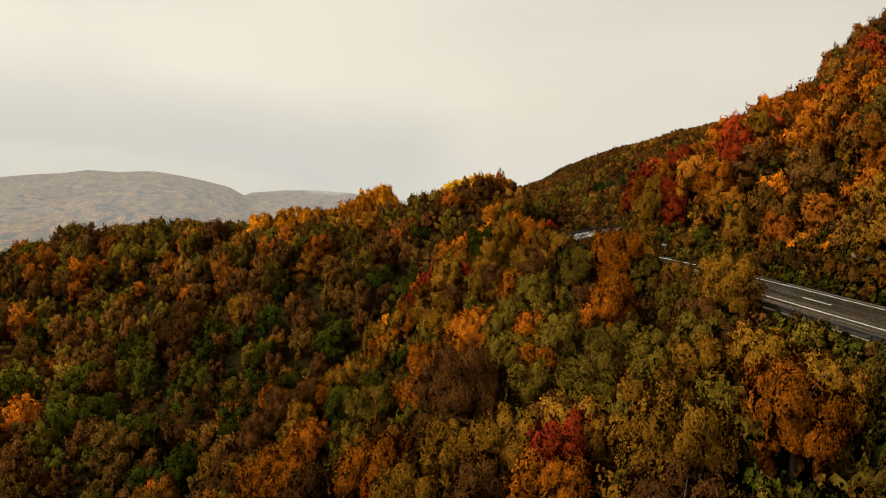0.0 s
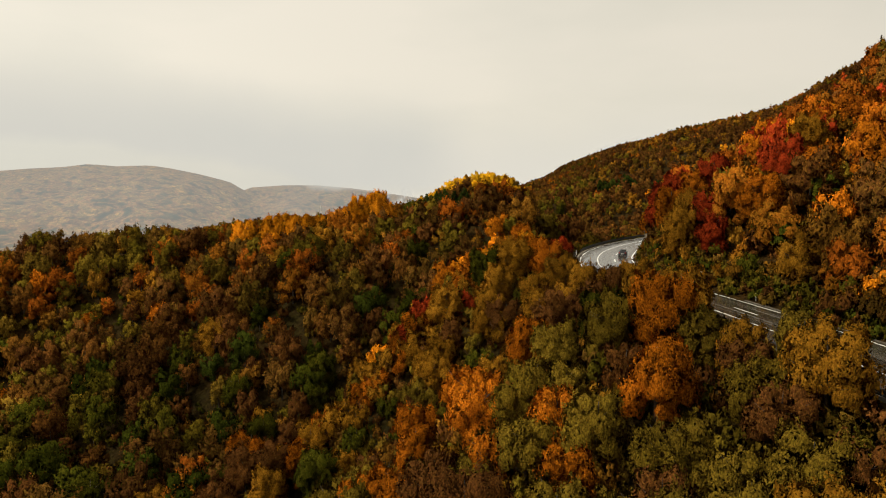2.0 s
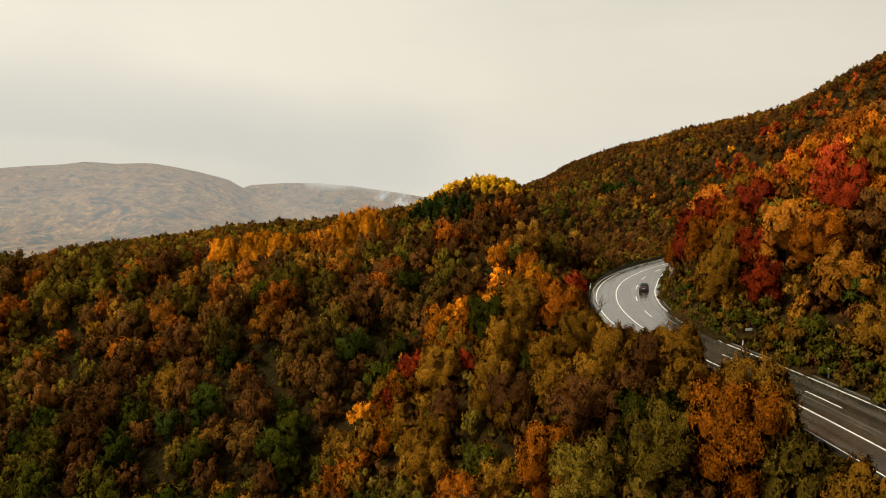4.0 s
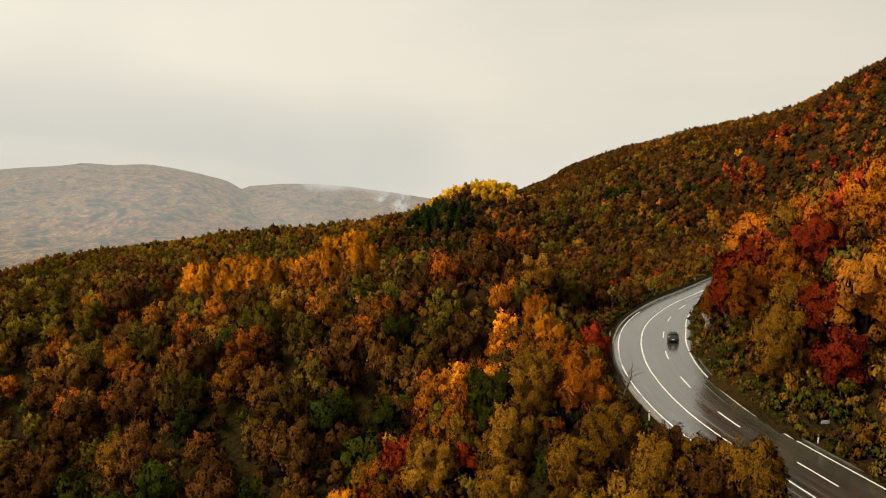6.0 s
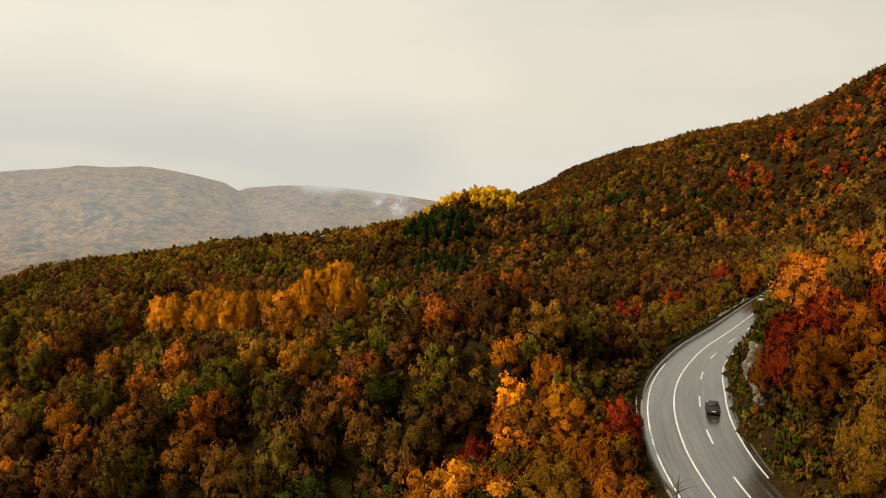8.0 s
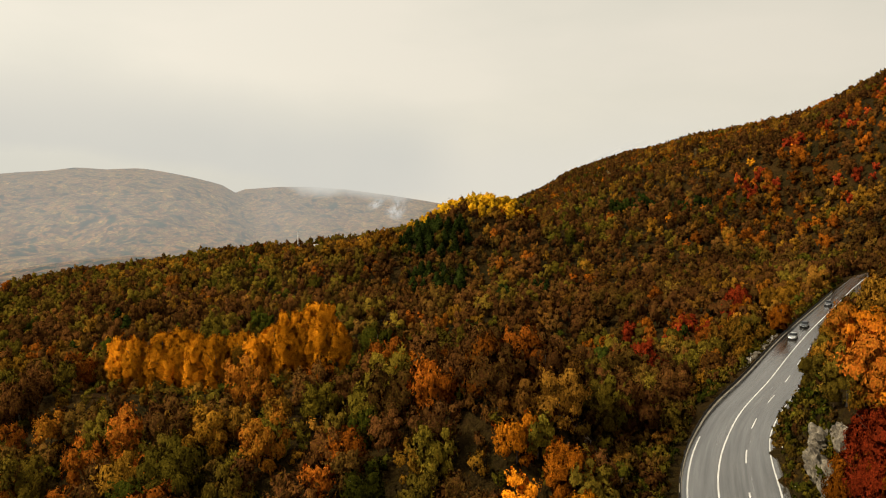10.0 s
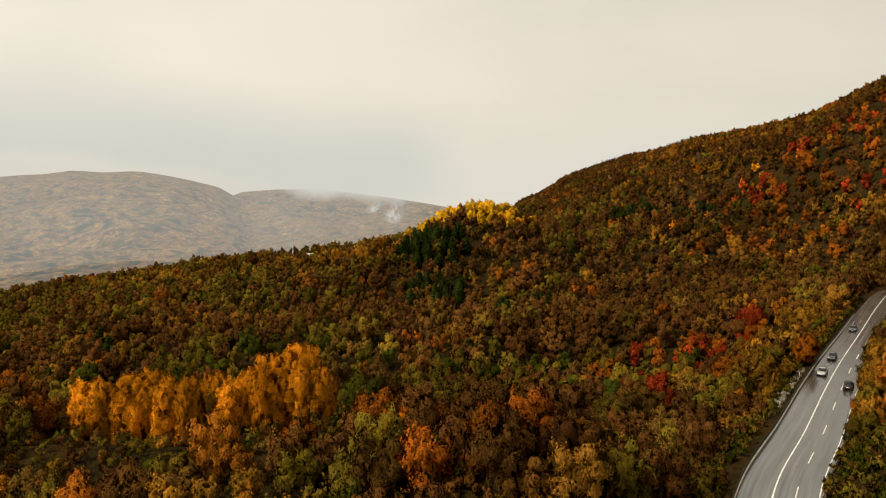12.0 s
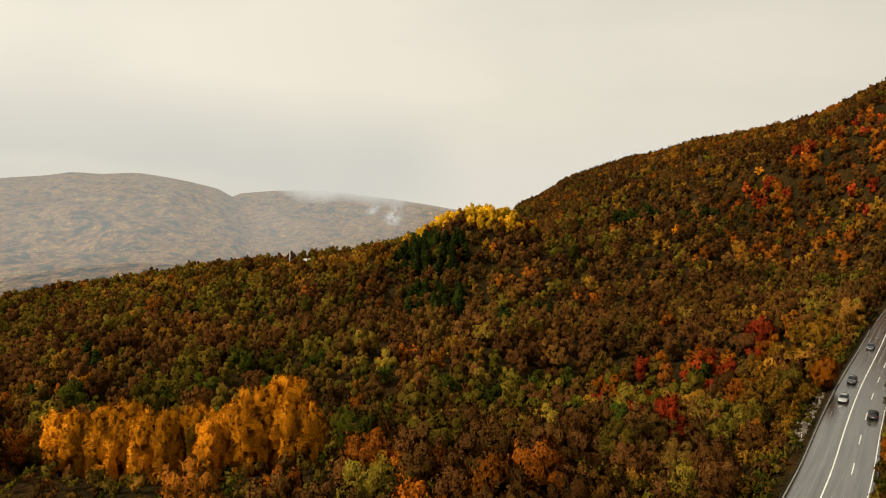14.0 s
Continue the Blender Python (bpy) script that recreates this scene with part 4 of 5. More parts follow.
TAKEN = np.vstack([np.array(taken), [(20, 176, 2.4), (23, 175, 2.4), (25.5, 172, 2.4), (26.5, 169, 2.4)]])


def free(x, y):
    """Whether no single tree stands there already."""
    ok = np.ones(len(x), bool)
    for a, b, r in TAKEN:
        ok &= (x - a) ** 2 + (y - b) ** 2 > r * r
    return ok


px, py = scatter(*SPOT, 5.2, rng, 7.0)
keep = ~hidden_side(px, py) & free(px, py)
px, py = px[keep], py[keep]
for x, y, h in zip(px, py, tint_at(px, py, rng)):
    near_edge = abs(float(road_side(x, y)[0][0])) < 13
    plant("shrub" if near_edge or rng.random() < 0.15 else "round", h, int(rng.integers(2)), x, y, 0.72 + 0.42 * rng.random(), 360 * rng.random())

# the wooded slopes
wx, wy = scatter(-190, 120, 12, 262, 5.4, rng, 12.0)
ok = ~hidden_side(wx, wy) & ~inside(wx, wy, *SPOT) & free(wx, wy) & ~inside(wx, wy, -68, -10, 197, 234)
wx, wy = wx[ok], wy[ok]
woods("woodland", "mixed autumn woodland of olive, brown and orange trees on the slope", wx, wy, tint_at(wx, wy, rng), 165, 0.54, 7.7, rng, leaf=LEAF_MID, core=0.78, wide=0.48, clumps=12)
# thick scrub on the road's cut and bank
bx, by = scatter(20, 170, 40, 330, 2.5, rng, 6.3)
bs, ba = road_side(bx, by)
ok = ~((ba > 284) & (ba < 348) & (bs < 0) & (bs > -9.5)) & (bs < 36) & (bs > -20) & ~hidden_side(bx, by) & ~(inside(bx, by, *SPOT) & (bs < 0)) & ~((bs > 0) & inside(bx, by, 36, 60, 152, 190) & (bs < 13))
bx, by = bx[ok], by[ok]
bank_tint = np.clip(tint_at(bx, by, rng) * 0.75 + 0.08, 0, 1)
bank_tint = np.where((by > 215) & (rng.random(len(bx)) < 0.6), 0.49 + 0.07 * rng.random(len(bx)), bank_tint)
woods("roadside_scrub", "thick ochre and olive scrub on the banks of the road", bx, by, bank_tint, 44, 0.44, 3.4, rng, kind="shrub", trunk=False, leaf=LEAF_MID, wide=0.55, core=0.8, clumps=4)
# low growth along both road edges and under the single trees
vx, vy = scatter(20, 170, 30, 330, 1.1, rng, 5.05)
vs, va = road_side(vx, vy)
ok = ((vs > 0) & (vs < 10.5) | (vs < -7.1) & (vs > -11.5) & ~((va > 284) & (va < 348) & (vs > -9.0) & (rng.random(len(vs)) < 0.75))) & ~hidden_side(vx, vy)
vx, vy = vx[ok], vy[ok]
woods("verge_growth", "low olive and brown grass and bramble along the road edges", vx, vy, np.clip(0.13 + 0.30 * rng.random(len(vx)) ** 1.5, 0.1, 0.5), 12, 0.40, 1.7, rng, kind="shrub", trunk=False, leaf=LEAF_MID, wide=0.6, core=0.8, clumps=2)
ux, uy = scatter(*SPOT, 2.3, rng, 9.0)
ok = ~hidden_side(ux, uy)
ux, uy = ux[ok], uy[ok]
ux2, uy2 = scatter(-125, 33, 131, 222, 3.6, rng, 9.0)
ux3, uy3 = scatter(-100, -30, 45, 131, 3.4, rng, 9.0)
ux, uy = np.r_[ux, ux2, ux3], np.r_[uy, uy2, uy3]
woods("undergrowth", "low dark scrub between the trees on the slope", ux, uy, np.clip(0.14 + 0.4 * rng.random(len(ux)), 0.1, 0.56), 20, 0.5, 2.7, rng, kind="shrub", trunk=False, leaf=LEAF_MID, wide=0.72, core=0.85, clumps=2)
for name, label, rows, tall in (("dark_copse", "dark green copse on the middle slope", DARK_COPSE, 11.0), ("yellow_grove", "golden yellow grove on the ridge", YELLOW_GROVE, 10.5)):
    gx, gy, gh, _ = np.array(rows).T
    woods(name, label, gx, gy, np.clip(gh, 0, 1), 30, 0.8, tall, rng, trunk=False, leaf=LEAF_FAR, wide=0.44, core=0.93, clumps=9)
    TAKEN = np.vstack([TAKEN, np.stack([gx, gy, np.full(len(gx), 4.0)], 1)])
fx, fy = scatter(-440, 540, 262, 770, 7.9, rng)
ok = ~hidden_side(fx, fy) & free(fx, fy)
fx, fy = fx[ok], fy[ok]
woods("far_woodland", "dense brown and ochre autumn woods on the middle slope", fx, fy, tint_at(fx, fy, rng), 21, 0.85, 9.6, rng, trunk=False, leaf=LEAF_FAR, wide=0.47, core=0.93, clumps=7)
mx_, my_ = scatter(40, 1000, 770, 1640, 8.2, rng)
u = (mx_ - 2.3) / (my_ - 64)
ok = (u > 0.05) & (u < 0.76) & (my_ < np.interp(u, RIDGE_AT, RIDGE_FAR) + 25)
mx_, my_ = mx_[ok], my_[ok]
woods("mountain_woodland", "dark rust-red autumn woods on the mountain flank", mx_, my_, tint_at(mx_, my_, rng), 8, 1.3, 9.2, rng, trunk=False, leaf=LEAF_MOUNTAIN, clumps=5)

# the same woods go on beside and behind the drone's line
ox, oy = scatter(-150, 130, -75, 150, 7.6, rng, 12.0)
ok = hidden_side(ox, oy)
ox, oy = ox[ok], oy[ok]
woods("outer_woodland", "mixed autumn woodland around the start of the slope", ox, oy, tint_at(ox, oy, rng), 22, 0.85, 6.6, rng, trunk=False, leaf=LEAF_FAR, wide=0.5, core=0.93, clumps=7)

# ---- guard rail on the valley side ----
# near-black tone and stretched beam also stand for the shadow under the rail
STEEL = plain("weathered_shaded_steel", (0.018, 0.016, 0.014), 0.7, 0.2, grain=3.0, vary=0.5)
POST = plain("post_steel", (0.04, 0.035, 0.03), 0.6, 0.4, grain=8.0, vary=0.4)
RAIL_PROFILE = [(0.00, 0.84), (0.05, 0.86), (0.09, 0.80), (0.02, 0.73), (0.02, 0.67), (0.09, 0.60), (0.05, 0.52), (0.00, 0.54), (-0.02, 0.60), (0.04, 0.66), (0.04, 0.74), (-0.02, 0.80)]


def guard_rail(start, end, lat):
    top = tagged(new("guard_rail"), "dark weathered steel guard rail, shadow in its tone, along the valley side", "guard rail", "guard rails")
    k = np.arange(start, end + 1.0)
    line, side = along_road(k)
    verts, faces, w = [], [], len(RAIL_PROFILE)
    for p, r in zip(line, side):
        verts += [(p[0] + r[0] * (lat + a), p[1] + r[1] * (lat + a), 0.90 - 1.6 * (0.86 - b)) for a, b in RAIL_PROFILE]
    for i in range(len(k) - 1):
        faces += [(i * w + q, i * w + (q + 1) % w, (i + 1) * w + (q + 1) % w, (i + 1) * w + q) for q in range(w)]
    faces += [tuple(range(w))[::-1], tuple(len(verts) - w + q for q in range(w))]
    mesh_object("beam", verts, faces, STEEL, top)
    me = None
    for s in np.arange(start + 1, end, 4.0):
        p, r = along_road(np.array([s]))
        if me is None:
            bm = bmesh.new()
            bmesh.ops.create_cube(bm, size=1.0, matrix=Matrix.Diagonal((0.09, 0.14, 1.4, 1)))
            bmesh.ops.bevel(bm, geom=bm.edges[:], offset=0.012, segments=1, affect="EDGES")
            first = part("post", bm, POST, top)
            me = first.data
        else:
            first = new("post", me)
            first.parent = top
        q = p[0] + r[0] * (lat - 0.1)
        first.matrix_world = pose(q[0], q[1], 0.1, 0, 0, math.degrees(math.atan2(-r[0][0], r[0][1])))
    return top


guard_rail(118, 196, -4.9)
guard_rail(226, 246, -4.6)
guard_rail(252, 420, -4.1)

# ---- delineator posts ----
WHITE = plain("white_plastic", (0.74, 0.73, 0.70), 0.5, grain=5.0, vary=0.12, bump=0.03)
BLACK = plain("black_band", (0.02, 0.02, 0.02), 0.5, grain=5.0, vary=0.2, bump=0.0)
RED_GLASS = plain("red_reflector", (0.5, 0.03, 0.02), 0.2, grain=30.0, vary=0.2, bump=0.0)


def box(sx, sy, sz, z, bevel=0.0, y=0.0, x=0.0):
    bm = bmesh.new()
    bmesh.ops.create_cube(bm, size=1.0, matrix=Matrix.Translation((x, y, z)) @ Matrix.Diagonal((sx, sy, sz, 1)))
    if bevel:
        bmesh.ops.bevel(bm, geom=bm.edges[:], offset=bevel, segments=2, affect="EDGES")
    return bm


post_master = None
for s, lat in [(150, 8.3), (172, 8.3), (192, 8.3), (206, 8.2), (224, 8.2), (236, 8.1), (247, 8.1), (259, 8.1), (272, 8.1), (286, 8.1), (300, 8.1), (247, -4.7), (251, -4.8), (320, -5.6), (342, -5.6), (366, -5.6), (202, -5.0), (214, -5.0)]:
    p, r = along_road(np.array([float(s)]))
    q = p[0] + r[0] * (lat - (float(edge_shift(s)) if lat > 0 else 0))
    m = pose(q[0], q[1], float(height(q[0], q[1])[0]) - 0.05, 0, 0, math.degrees(math.atan2(-r[0][0], r[0][1])))
    if post_master is None:
        post_master = new("delineator_post")
        part("shaft", box(0.13, 0.12, 1.05, 0.52, 0.03), WHITE, post_master, "white plastic shaft")
        part("band", box(0.137, 0.127, 0.22, 0.86, 0.03), BLACK, post_master, "black band")
        part("reflector", box(0.05, 0.008, 0.15, 0.86, 0.0, -0.067), RED_GLASS, post_master, "red reflector")
        post_master.matrix_world = m
        tagged(post_master, "white plastic delineator post with black band beside the road", "road post", "delineator posts")
    else:
        copy_thing(post_master, m)

# a white marker board low beside the uphill lane
p, r = along_road(np.array([206.5]))
q = p[0] + r[0] * 9.2
board = tagged(new("marker_board"), "small white marker board on two short posts", "road sign")
part("panel", box(0.95, 0.05, 0.32, 0.75, 0.015), WHITE, board)
for k in (-0.32, 0.32):
    part("leg", box(0.06, 0.06, 0.7, 0.3, 0.01, 0.0, k), POST, board)
board.matrix_world = pose(q[0], q[1], float(height(q[0], q[1])[0]), 0, 0, 12)

# ---- cars ----
GLASS = plain("tinted_glass", (0.012, 0.014, 0.016), 0.06, grain=3.0, vary=0.1, bump=0.0)
TYRE = plain("tyre_rubber", (0.018, 0.018, 0.018), 0.85, grain=20.0, vary=0.3)
ALLOY = plain("alloy", (0.42, 0.42, 0.43), 0.3, 0.9, grain=12.0, vary=0.2)
TRIM = plain("dark_trim", (0.025, 0.025, 0.027), 0.6, grain=14.0, vary=0.2)
TAIL = plain("tail_light_glass", (0.30, 0.012, 0.012), 0.15, grain=9.0, vary=0.2, bump=0.0)
LAMP = plain("headlight_glass", (0.75, 0.75, 0.72), 0.1, grain=9.0, vary=0.15, bump=0.0)
# side outline of a hatchback: place along the car, height of belt line, lower edge, half width
HULL = [(-2.12, 0.70, 0.36, 0.66), (-2.0, 0.86, 0.27, 0.82), (-1.5, 0.93, 0.22, 0.87), (-0.8, 0.95, 0.20, 0.88), (0.2, 0.94, 0.20, 0.88), (0.95, 0.91, 0.20, 0.87), (1.5, 0.84, 0.22, 0.85), (1.95, 0.72, 0.27, 0.78), (2.12, 0.58, 0.36, 0.60)]
CABIN = [(-1.98, 0.87, 0.80, 0.87), (-1.55, 1.36, 0.64, 0.93), (-0.7, 1.47, 0.62, 0.94), (0.1, 1.44, 0.62, 0.94), (0.95, 0.93, 0.78, 0.90)]


def loft(rings):
    bm = bmesh.new()
    rows = [[bm.verts.new(c) for c in ring] for ring in rings]
    w = len(rings[0])
    for a, b in zip(rows, rows[1:]):
        for k in range(w):
            bm.faces.new((a[k], a[(k + 1) % w], b[(k + 1) % w], b[k]))
    bm.faces.new(rows[0][::-1])
    bm.faces.new(rows[-1])
    bmesh.ops.recalc_face_normals(bm, faces=bm.faces[:])
    for f in bm.faces:
        f.smooth = True
    return bm


def wheel_part(car, x, y):
    bm = bmesh.new()
    bmesh.ops.create_cone(bm, cap_ends=True, segments=20, radius1=0.32, radius2=0.32, depth=0.21, matrix=Matrix.Translation((x, y, 0.32)) @ Matrix.Rotation(radians(90), 4, "Y"))
    bmesh.ops.bevel(bm, geom=[e for e in bm.edges if len(e.link_faces) == 2 and e.calc_face_angle(0) > 1], offset=0.03, segments=2, affect="EDGES")
    tyre = part("wheel", bm, TYRE, car, "black rubber tyre")
    bm = bmesh.new()
    bmesh.ops.create_cone(bm, cap_ends=True, segments=16, radius1=0.2, radius2=0.17, depth=0.03, matrix=Matrix.Translation((x + math.copysign(0.11, x), y, 0.32)) @ Matrix.Rotation(radians(90 if x > 0 else -90), 4, "Y"))
    part("rim", bm, ALLOY, tyre, "grey alloy rim")


def build_car(paint, label):
    """A five-door car that points along its own y."""
    car = tagged(new("car"), label, "car", "cars on the road")
    part("body", loft([[(-w * 0.97, y, hi - 0.06), (-w * 0.86, y, hi), (w * 0.86, y, hi), (w * 0.97, y, hi - 0.06), (w, y, (hi + lo) / 2), (w * 0.93, y, lo), (-w * 0.93, y, lo), (-w, y, (hi + lo) / 2)] for y, hi, lo, w in HULL]), paint, car)
    part("window", loft([[(-b, y, 0.86), (-w, y, z - 0.05), (-w * 0.8, y, z), (w * 0.8, y, z), (w, y, z - 0.05), (b * 0.93, y, 0.86)] for y, z, w, b in [(y, z, w, 0.84) for y, z, w, _ in CABIN]]), GLASS, car, "dark tinted glass")
    part("roof", loft([[(-w, y, z), (w, y, z), (w * 0.94, y, z + 0.045), (-w * 0.94, y, z + 0.045)] for y, z, w in ((-1.62, 1.345, 0.6), (-0.8, 1.455, 0.61), (0.0, 1.435, 0.61), (0.16, 1.40, 0.6))]), paint, car)
    for sx in (-1, 1):
        part("pillar", loft([[(sx * 0.80, y - 0.05, z), (sx * 0.80, y + 0.05, z), (sx * 0.65, y + 0.0, z + 0.5), (sx * 0.65, y - 0.09, z + 0.5)] for y, z in ((-0.72, 0.93), (-0.71, 0.94))]), paint, car)
        part("mirror", box(0.17, 0.1, 0.12, 0.98, 0.03, 0.62, sx * 0.95), paint, car)
        part("headlight", box(0.34, 0.10, 0.13, 0.66, 0.03, 2.0, sx * 0.58), LAMP, car, "clear headlight glass")
        part("tail_light", box(0.26, 0.08, 0.26, 0.82, 0.03, -2.03, sx * 0.66), TAIL, car, "red tail light")
        for y in (1.32, -1.30):
            wheel_part(car, sx * 0.80, y)
    part("bumper", box(1.62, 0.16, 0.2, 0.42, 0.05, 2.06), TRIM, car, "dark plastic bumper")
    part("bumper", box(1.62, 0.16, 0.2, 0.42, 0.05, -2.06), TRIM, car, "dark plastic bumper")
    part("number_plate", box(0.52, 0.02, 0.11, 0.62, 0.0, -2.14), WHITE, car, "blank pale plate")
    part("number_plate", box(0.52, 0.02, 0.11, 0.45, 0.0, 2.15), WHITE, car, "blank pale plate")
    return car


def set_car(car, s, lat, back=False):
    p, r = along_road(np.array([float(s)]))
    q = p[0] + r[0] * lat
    turn = math.degrees(math.atan2(r[0][1], r[0][0]))
    car.matrix_world = pose(q[0], q[1], 0.008, 0, 0, turn + (180 if back else 0)) @ Matrix.Scale(0.92, 4)
    return car


BLACK_PAINT = plain("black_car_paint", (0.006, 0.006, 0.007), 0.5, 0.0, grain=40.0, vary=0.1, bump=0.0, coat=0.0)
SILVER_PAINT = plain("silver_car_paint", (0.45, 0.46, 0.44), 0.28, 0.6, grain=40.0, vary=0.08, bump=0.0, coat=1.0)
GREY_PAINT = plain("grey_car_paint", (0.03, 0.032, 0.036), 0.3, 0.3, grain=40.0, vary=0.08, bump=0.0, coat=1.0)
set_car(build_car(BLACK_PAINT, "black hatchback driving uphill round the bend"), 251, 4.7)
set_car(build_car(SILVER_PAINT, "silver hatchback coming down the valley-side lane"), 344.5, -1.8, True)
set_car(build_car(GREY_PAINT, "dark grey car following down the valley-side lane"), 359.5, -1.8, True)
set_car(build_car(GREY_PAINT, "dark grey car far behind on the downhill lane"), 395, -1.8, True)
set_car(build_car(BLACK_PAINT, "black car climbing the straight in the middle lane"), 337, 3.5)

# ---- rock faces and stones on the cut ----


def build_rock(n, l):
    out = n.new("ShaderNodeOutputMaterial")
    b = node(n, "ShaderNodeBsdfPrincipled", Roughness=0.9)
    co = n.new("ShaderNodeNewGeometry")
    vein = node(n, "ShaderNodeTexNoise", Scale=0.9, Detail=8.0, Roughness=0.7)
    fine = node(n, "ShaderNodeTexNoise", Scale=5.0, Detail=8.0, Roughness=0.7)
    l.new(co.outputs["Position"], vein.inputs["Vector"])
    l.new(co.outputs["Position"], fine.inputs["Vector"])
    a = ramp(n, [(0.35, (0.05, 0.042, 0.03)), (0.5, (0.15, 0.122, 0.08)), (0.66, (0.32, 0.27, 0.185))])
    l.new(vein.outputs["Fac"], a.inputs["Fac"])
    t = ramp(n, [(0.3, (0.5, 0.5, 0.5)), (0.7, (1.1, 1.1, 1.1))])
    l.new(fine.outputs["Fac"], t.inputs["Fac"])
    l.new(mixed(n, l, 1.0, a.outputs["Color"], t.outputs["Color"], "MULTIPLY"), b.inputs["Base Color"])
    bm = node(n, "ShaderNodeBump", Strength=0.8, Distance=0.15)
    l.new(fine.outputs["Fac"], bm.inputs["Height"])
    l.new(bm.outputs["Normal"], b.inputs["Normal"])
    l.new(b.outputs["BSDF"], out.inputs["Surface"])


ROCK = material("limestone", build_rock)


def rock(x, y, z, sx, sy, sz, turn, seed, lean=0.0):
    bm = bmesh.new()
    bmesh.ops.create_icosphere(bm, subdivisions=4, radius=1.0)
    off = Vector((seed * 7.3, seed * 1.9, seed * 4.1))
    for v in bm.verts:
        c = v.co.copy()
        k = 1 + 0.36 * noise.noise(c * 1.3 + off) + 0.16 * noise.cell(Vector((c.x * 2.2, c.y * 3.4, c.z * 1.5)) + off) + 0.18 * abs(noise.noise(c * 4.2 + off)) + 0.10 * noise.noise(c * 9.0 + off)
        v.co = Vector((c.x * sx * k, c.y * sy * k, c.z * sz * k))
    ob = part("rock_outcrop", bm, ROCK, None)
    ob.matrix_world = pose(x, y, z, 0, lean, turn)
    return tagged(ob, "pale jagged limestone outcrop in the road cut", "rock", "rock outcrops")


rr = random.Random(5)
for s, lat, size in [(246, 9.7, 0.9), (250, 10.2, 1.3), (254, 10.6, 1.1), (258, 10.1, 1.5), (262, 10.9, 1.7), (256, 12.6, 1.5), (252, 12.8, 1.4), (260, 12.4, 1.2), (168, 15, 1.6), (160, 18, 1.9), (152, 14, 1.2)]:
    p, r = along_road(np.array([float(s)]))
    q = p[0] + r[0] * lat
    rock(q[0], q[1], float(height(q[0], q[1])[0]) + 0.1 * size, size * 0.8, size * 1.5, size * (0.9 + 0.5 * rr.random()), math.degrees(math.atan2(r[0][1], r[0][0])), s, -25)

# rubble that holds the bank below the rail
sv, sf = [], []
cube_v = [(-1, -1, -1), (1, -1, -1), (1, 1, -1), (-1, 1, -1), (-1, -1, 1), (1, -1, 1), (1, 1, 1), (-1, 1, 1)]
cube_f = [(0, 3, 2, 1), (4, 5, 6, 7), (0, 1, 5, 4), (1, 2, 6, 5), (2, 3, 7, 6), (3, 0, 4, 7)]
for _ in range(170):
    s = 314 + 36 * rr.random()
    p, r = along_road(np.array([s]))
    lat = -5.2 - 2.4 * rr.random() ** 1.4
    q = p[0] + r[0] * lat
    z, g = float(height(q[0], q[1])[0]), 0.09 + 0.17 * rr.random()
    m = pose(q[0], q[1], z + 0.1, 40 * rr.random(), 40 * rr.random(), 360 * rr.random())
    o = len(sv)
    sv += [tuple(m @ Vector((a * g * (0.7 + 0.5 * rr.random()), b * g * (0.7 + 0.5 * rr.random()), c * g * 0.6 * (0.7 + 0.5 * rr.random())))) for a, b, c in cube_v]
    sf += [tuple(o + i for i in f) for f in cube_f]
tagged(mesh_object("rubble", sv, sf, ROCK), "pale broken stones on the bank below the guard rail", "stones", kind="stuff")

# ---- bare sapling that leans over the valley-side lane ----
tv, tf = stems(np.random.default_rng(3), 5.0, 2.6, 16, 5)
p, r = along_road(np.array([221.0]))
q = p[0] + r[0] * -5.6
sapling = new("bare_sapling")
mesh_object("trunk", tv, tf, BARK, sapling, smooth=True)
sapling.matrix_world = pose(q[0], q[1], float(height(q[0], q[1])[0]), 0, 14, 20)
tagged(sapling, "thin leafless sapling leaning over the road edge", "tree")

# ---- dirt track below the bend ----
DIRT = plain("dirt", (0.11, 0.066, 0.034), 0.95, grain=3.0, vary=0.4, bump=0.4)
trail = spline([(17, 178.5), (20, 176.5), (23, 175), (25.5, 172), (26.5, 168.5), (26.8, 165)], 0.6)
tan = np.gradient(trail, axis=0)
tan /= np.linalg.norm(tan, axis=1)[:, None]
dv, df = [], []
for p, t in zip(trail, tan):
    for w in (-1.0, 0.0, 1.0):
        x, y = p[0] + t[1] * w, p[1] - t[0] * w
        dv.append((x, y, float(height(x, y)[0]) + (0.16 if w else 0.1)))
for k in range(len(trail) - 1):
    df += [(k * 3 + q, k * 3 + q + 1, k * 3 + q + 4, k * 3 + q + 3) for q in (0, 1)]
tagged(mesh_object("dirt_track", dv, df, DIRT, smooth=True), "short brown dirt track in the scrub below the bend", "path", kind="structure")

# ---- mast and hut on the middle ridge ----
hx, hy = -112.0, 640.0
hz = float(height(hx, hy)[0])
mast = tagged(new("radio_mast"), "white lattice radio mast on the wooded ridge", "mast")
for k in range(3):
    a = 2.094 * k
    v, f = tube([(hx + 1.1 * math.cos(a), hy + 1.1 * math.sin(a), hz), (hx + 0.25 * math.cos(a), hy + 0.25 * math.sin(a), hz + 19)], [0.12, 0.1], 5)
    mesh_object("leg", v, f, WHITE, mast)
for k in range(9):
    bm = box(1.6 - 0.14 * k, 0.1, 0.1, hz + 1.5 + 2.0 * k, 0.0, hy, hx)
    part("brace", bm, WHITE, mast)
part("antenna", box(0.5, 0.4, 2.2, hz + 18.5, 0.05, hy - 0.6, hx), WHITE, mast, "pale antenna panel")
hut = tagged(new("hut"), "small white hut beside the mast on the ridge", "hut")
